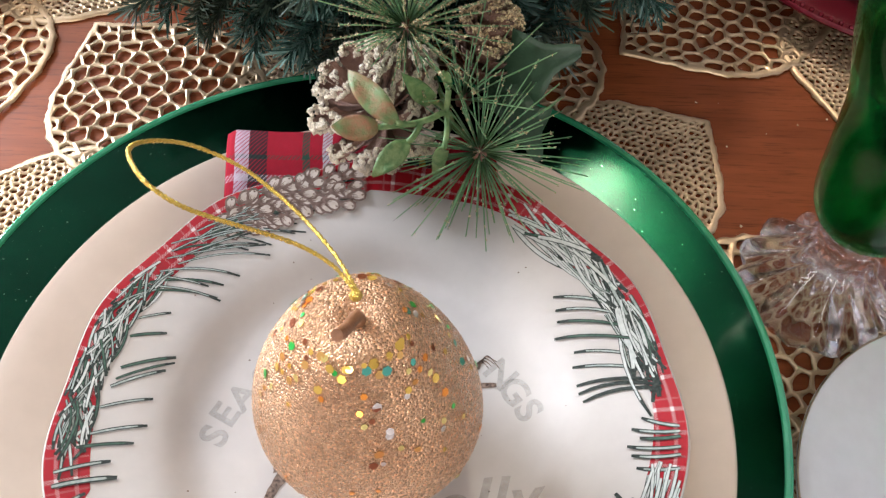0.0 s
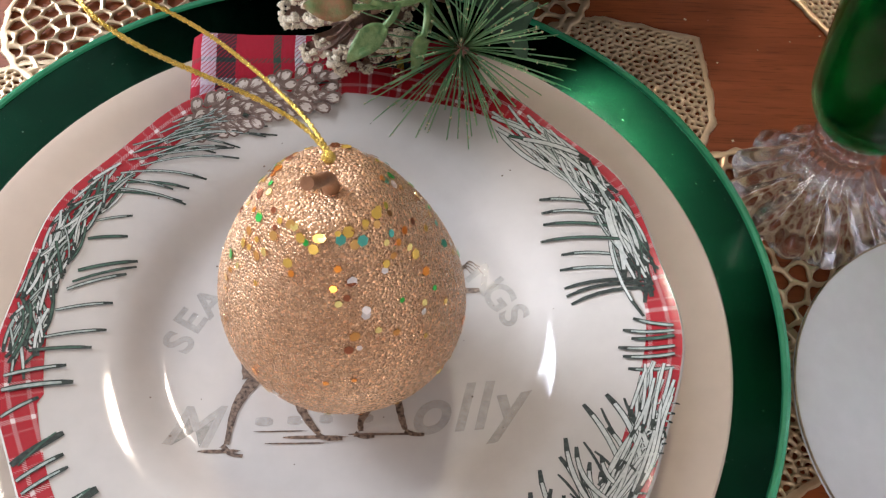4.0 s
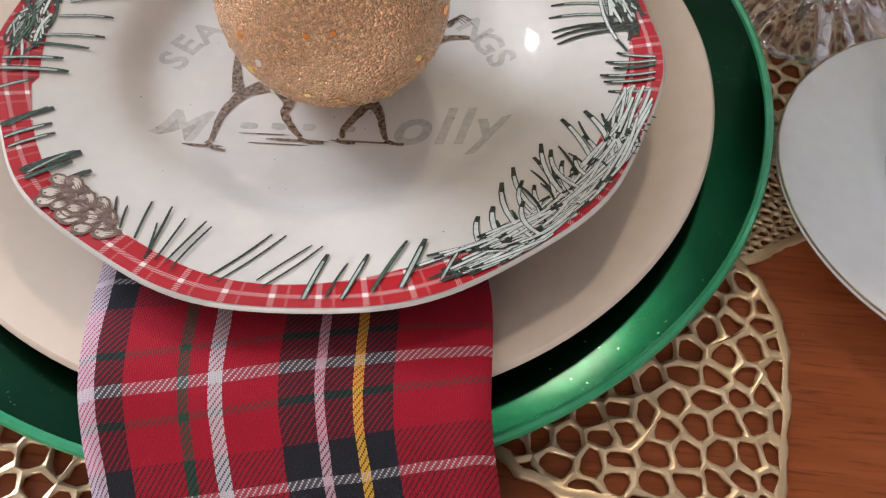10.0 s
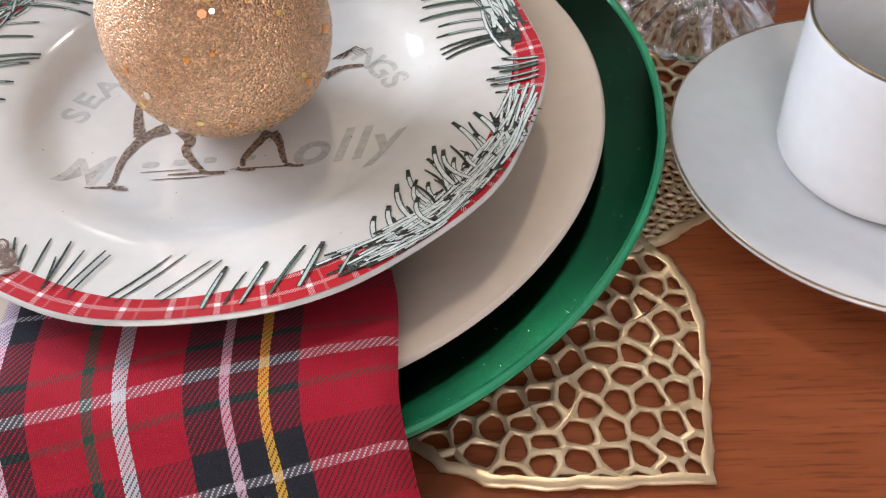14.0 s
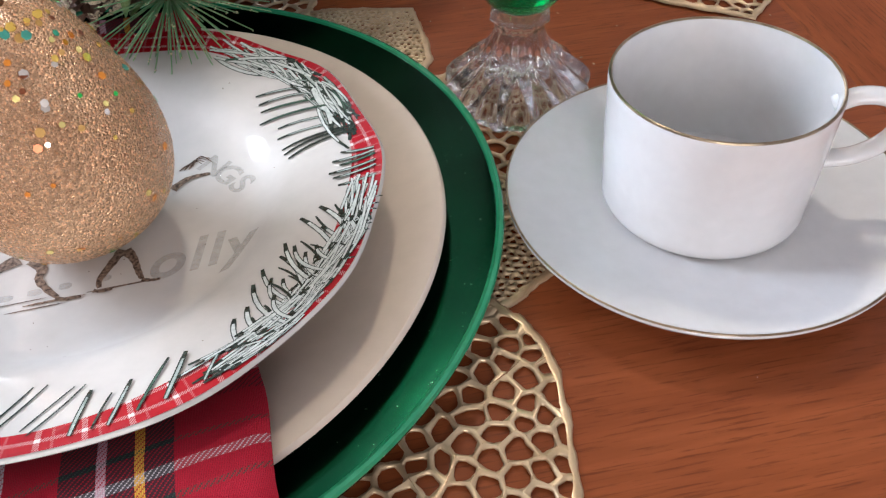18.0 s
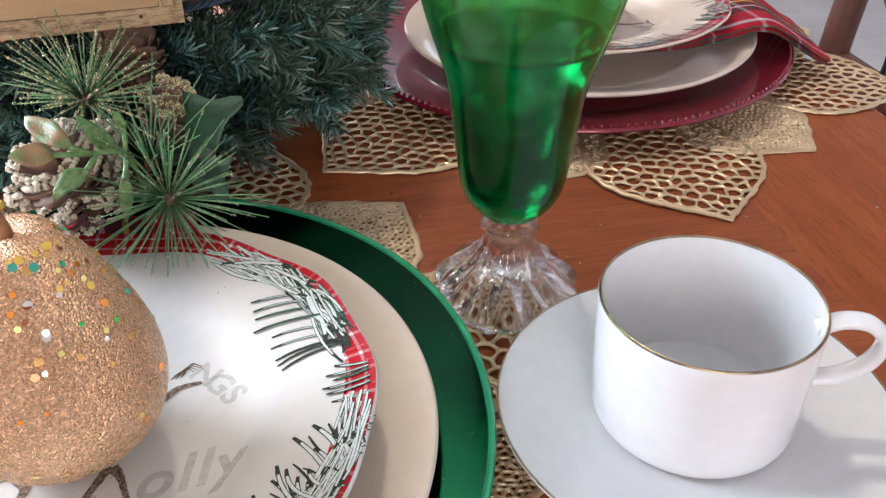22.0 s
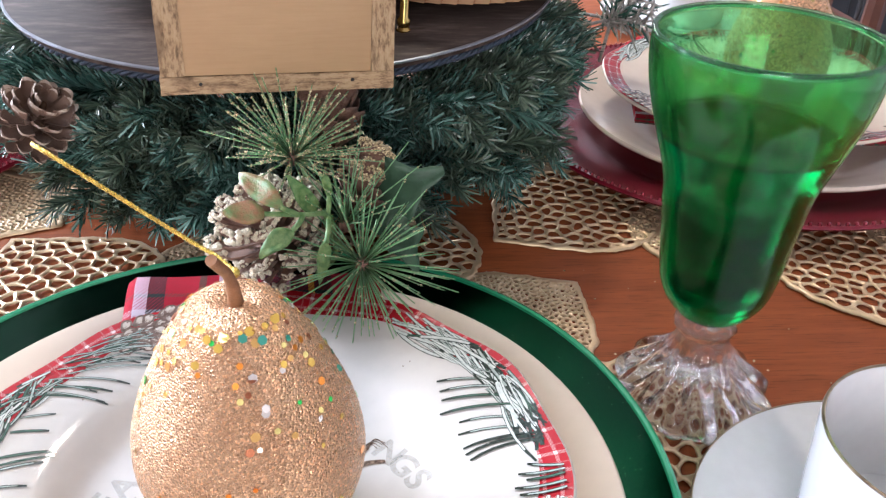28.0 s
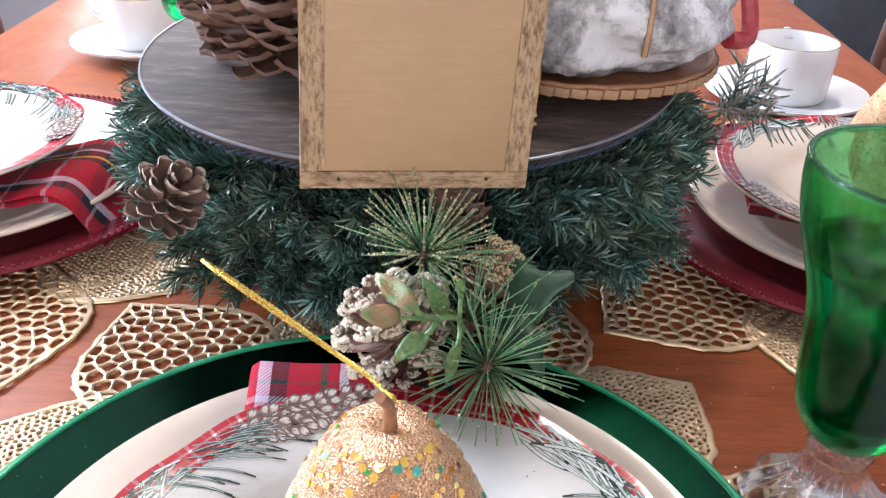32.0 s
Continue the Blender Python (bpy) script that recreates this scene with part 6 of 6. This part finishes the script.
def leaf(p, q, width, material, cupped=0.25, up=(0, -0.4, 1), lobes_=0, name="leaf", label=""):
    """A folded leaf from its root p to its tip q, with a little thickness."""
    p, q = Vector(p), Vector(q)
    L = (q - p).length
    m = basis(q - p, up, p)
    n, bm = 14, bmesh.new()
    rows = []
    for lev in (0.0, -0.00045):
        g = []
        for i in range(n + 1):
            f = i / n
            w = width * (0.78 if not lobes_ else 1.0) * math.sin(math.pi * (0.06 + 0.92 * f) ** 0.85) ** 0.8
            if lobes_:
                w *= 0.55 + 0.75 * (1 - abs(math.sin(math.pi * lobes_ * f)) ** 0.7)
            arch = 0.10 * L * math.sin(math.pi * f)
            g.append([bm.verts.new(m @ Vector((L * f, s * w, arch + cupped * abs(s) * w + lev + 0.0008 * math.sin(9 * f + s)))) for s in (-1, -0.5, 0, 0.5, 1)])
        rows.append(g)
    for lev, g in enumerate(rows):
        for i in range(n):
            for k in range(4):
                bm.faces.new((g[i][k], g[i + 1][k], g[i + 1][k + 1], g[i][k + 1]))
    a, b = rows
    for i in range(n):
        for k in (0, 4):
            bm.faces.new((a[i][k], a[i + 1][k], b[i + 1][k], b[i][k]))
    return part(name, bm, material, pick, label, sharp=0)


leaf(P3(0.0042, 0.1950, 0.1040), P3(-0.0129, 0.2121, 0.1096), 0.0058, M_LEAFRED, up=(0.2, -0.75, 0.6), label="green leaf flushed with russet")
leaf(P3(0.0148, 0.2206, 0.0872), P3(0.0055, 0.2136, 0.1081), 0.0048, M_LEAF, up=(0.1, -0.8, 0.5))
leaf(P3(-0.0019, 0.1950, 0.1013), P3(-0.0171, 0.1930, 0.1033), 0.0058, M_LEAFRED, up=(0.2, -0.75, 0.6), label="green leaf flushed with russet")
leaf(P3(0.0079, 0.1953, 0.0936), P3(-0.0036, 0.1840, 0.0885), 0.0052, M_LEAF, up=(0.1, -0.5, 0.8))
leaf(P3(0.0202, 0.2001, 0.0849), P3(0.0163, 0.2029, 0.0635), 0.0036, M_LEAF)
leaf(P3(0.0210, 0.2180, 0.0960), P3(0.0195, 0.2150, 0.1080), 0.0024, M_LEAF)
leaf(P3(0.030, 0.2560, 0.0660), P3(0.0690, 0.2400, 0.0960), 0.0170, M_HOLLY, 0.45, (0.1, -0.7, 0.6), 3, "holly_leaf", "large dark green holly leaf")
leaf(P3(0.036, 0.2500, 0.0700), P3(0.0560, 0.2160, 0.0600), 0.0140, M_HOLLY, 0.45, (0.3, -0.5, 0.7), 3, "holly_leaf", "large dark green holly leaf")
for pts in (((0.022, 0.226, 0.070), (0.0205, 0.213, 0.090), (0.012, 0.2015, 0.097), (-0.0019, 0.1950, 0.1013)), ((0.010, 0.200, 0.0978), (0.0075, 0.1965, 0.1015), (0.0042, 0.1950, 0.1040)),
            ((0.0205, 0.213, 0.090), (0.018, 0.219, 0.0875), (0.0148, 0.2206, 0.0872)), ((0.012, 0.2015, 0.097), (0.0105, 0.1975, 0.0955), (0.0079, 0.1953, 0.0936)),
            ((0.0205, 0.213, 0.090), (0.0210, 0.205, 0.0885), (0.0202, 0.2001, 0.0849)), ((0.0205, 0.213, 0.090), (0.0210, 0.218, 0.096)), ((0.022, 0.226, 0.070), (0.0332, 0.2154, 0.0655)),
            ((0.02, 0.24, 0.06), (0.0055, 0.253, 0.0975)), ((0.012, 0.235, 0.048), (0.020, 0.233, 0.056), (0.022, 0.226, 0.070))):
    part("stalk", tube(spline([P3(*q) for q in pts], 8), 0.0011, 6), M_LEAF, pick, sharp=0)

# ---------------------------------------------------------------- chairs


def chair(at, rz):
    """Slat-back chair with iron scrolls between the slats; it faces -x."""
    top = thing("dining_chair", at, rz, label="brown wooden dining chair with iron scrolls in its back", category="chair", group="dining chairs")
    part("seat", box(0.42, 0.44, 0.035, 0.008, (0, 0, 0.43)), M_CHAIR, top)
    part("cushion", box(0.38, 0.40, 0.03, 0.012, (0, 0, 0.465)), M_CLOTHDK, top, "dark seat cushion")
    for y in (-0.2, 0.2):
        part("leg", box(0.036, 0.036, 0.43, 0.004, (-0.18, y, 0)), M_CHAIR, top)
        part("back_post", tube(spline([(0.19, y, 0.0), (0.19, y, 0.43), (0.215, y, 0.7), (0.265, y, 1.0)], 16), 0.02, 10), M_CHAIR, top)
    for y in (-0.075, 0.075):
        bm = tube(spline([(0.2, y, 0.5), (0.212, y, 0.7), (0.25, y, 0.94)], 10), 0.017, 8)
        part("slat", bm, M_CHAIR, top)
    for z, x in ((0.5, 0.2), (0.955, 0.255)):
        part("rail", box(0.026, 0.38, 0.06, 0.006, (x, 0, z)), M_CHAIR, top)
    for y in (-0.137, 0.0, 0.137):
        pts = []
        for i in range(60):
            t = i / 59
            a = 5.5 * math.pi * (t - 0.5)
            r = 0.012 + 0.03 * abs(t - 0.5)
            pts.append((0.208 + 0.05 * t, y + r * math.sin(a), 0.56 + 0.36 * t + 0.02 * math.cos(a)))
        part("scroll", tube(pts, 0.0042, 6), M_IRON, top, "black iron scroll", sharp=0)
    for y in (-0.2, 0.2):
        part("stretcher", tube([(-0.18, y, 0.16), (0.19, y, 0.16)], 0.011, 8), M_CHAIR, top)
    return top


ch = chair((0.61, 0.645, FLOOR_Z), 0)
copy_thing(ch, pose(0.64, 1.36, FLOOR_Z, 0, 0, 6))
copy_thing(ch, pose(-0.68, 0.75, FLOOR_Z, 0, 0, 180))
copy_thing(ch, pose(-0.70, 1.35, FLOOR_Z, 0, 0, 176))

# ---------------------------------------------------------------- far corner of the room
cab = thing("low_cabinet", (1.72, 2.98, FLOOR_Z), -28, label="black low cabinet standing on the pale floor", category="cabinet")
part("body", box(1.05, 0.42, 0.44, 0.006, (0, 0, 0.08)), M_BLACK, cab)
part("top", box(1.09, 0.45, 0.025, 0.004, (0, 0, 0.522)), M_BLACK, cab)
for x in (-0.262, 0.262):
    d_ = part("door", box(0.50, 0.016, 0.41, 0.004, (x, -0.219, 0.095)), M_BLACK, cab)
    part("knob", lathe([(0, 0), (0.006, 0), (0.005, 0.012), (0.012, 0.02), (0.010, 0.027), (0, 0.03)], 16), M_IRON, d_, m=pose(x * 0.15, -0.227, 0.31, 90))
    for y in (-0.17, 0.17):
        part("leg", box(0.04, 0.04, 0.08, 0.003, (x * 1.8, y, 0)), M_BLACK, cab)

# stray glitter flecks shed on the wood
fv, ff = [], []
R = random.Random(31)
for k in range(46):
    x, y = R.gauss(0.16, 0.09), R.gauss(0.27, 0.06)
    if math.hypot(x + 0.0138, y - 0.1365) < 0.172:
        continue
    q = R.uniform(0.0004, 0.0011)
    a = R.uniform(0, 6.28)
    b = len(fv)
    fv += [(x + q * math.cos(a + t), y + q * math.sin(a + t), 0.0008) for t in (0, 1.6, 3.1, 4.7)]
    ff.append((b, b + 1, b + 2, b + 3))
flecks = raw("glitter_fleck", fv, ff, M_GRAIN)
tagged(flecks, "tiny gold glitter flecks scattered on the table", "glitter", kind="stuff")
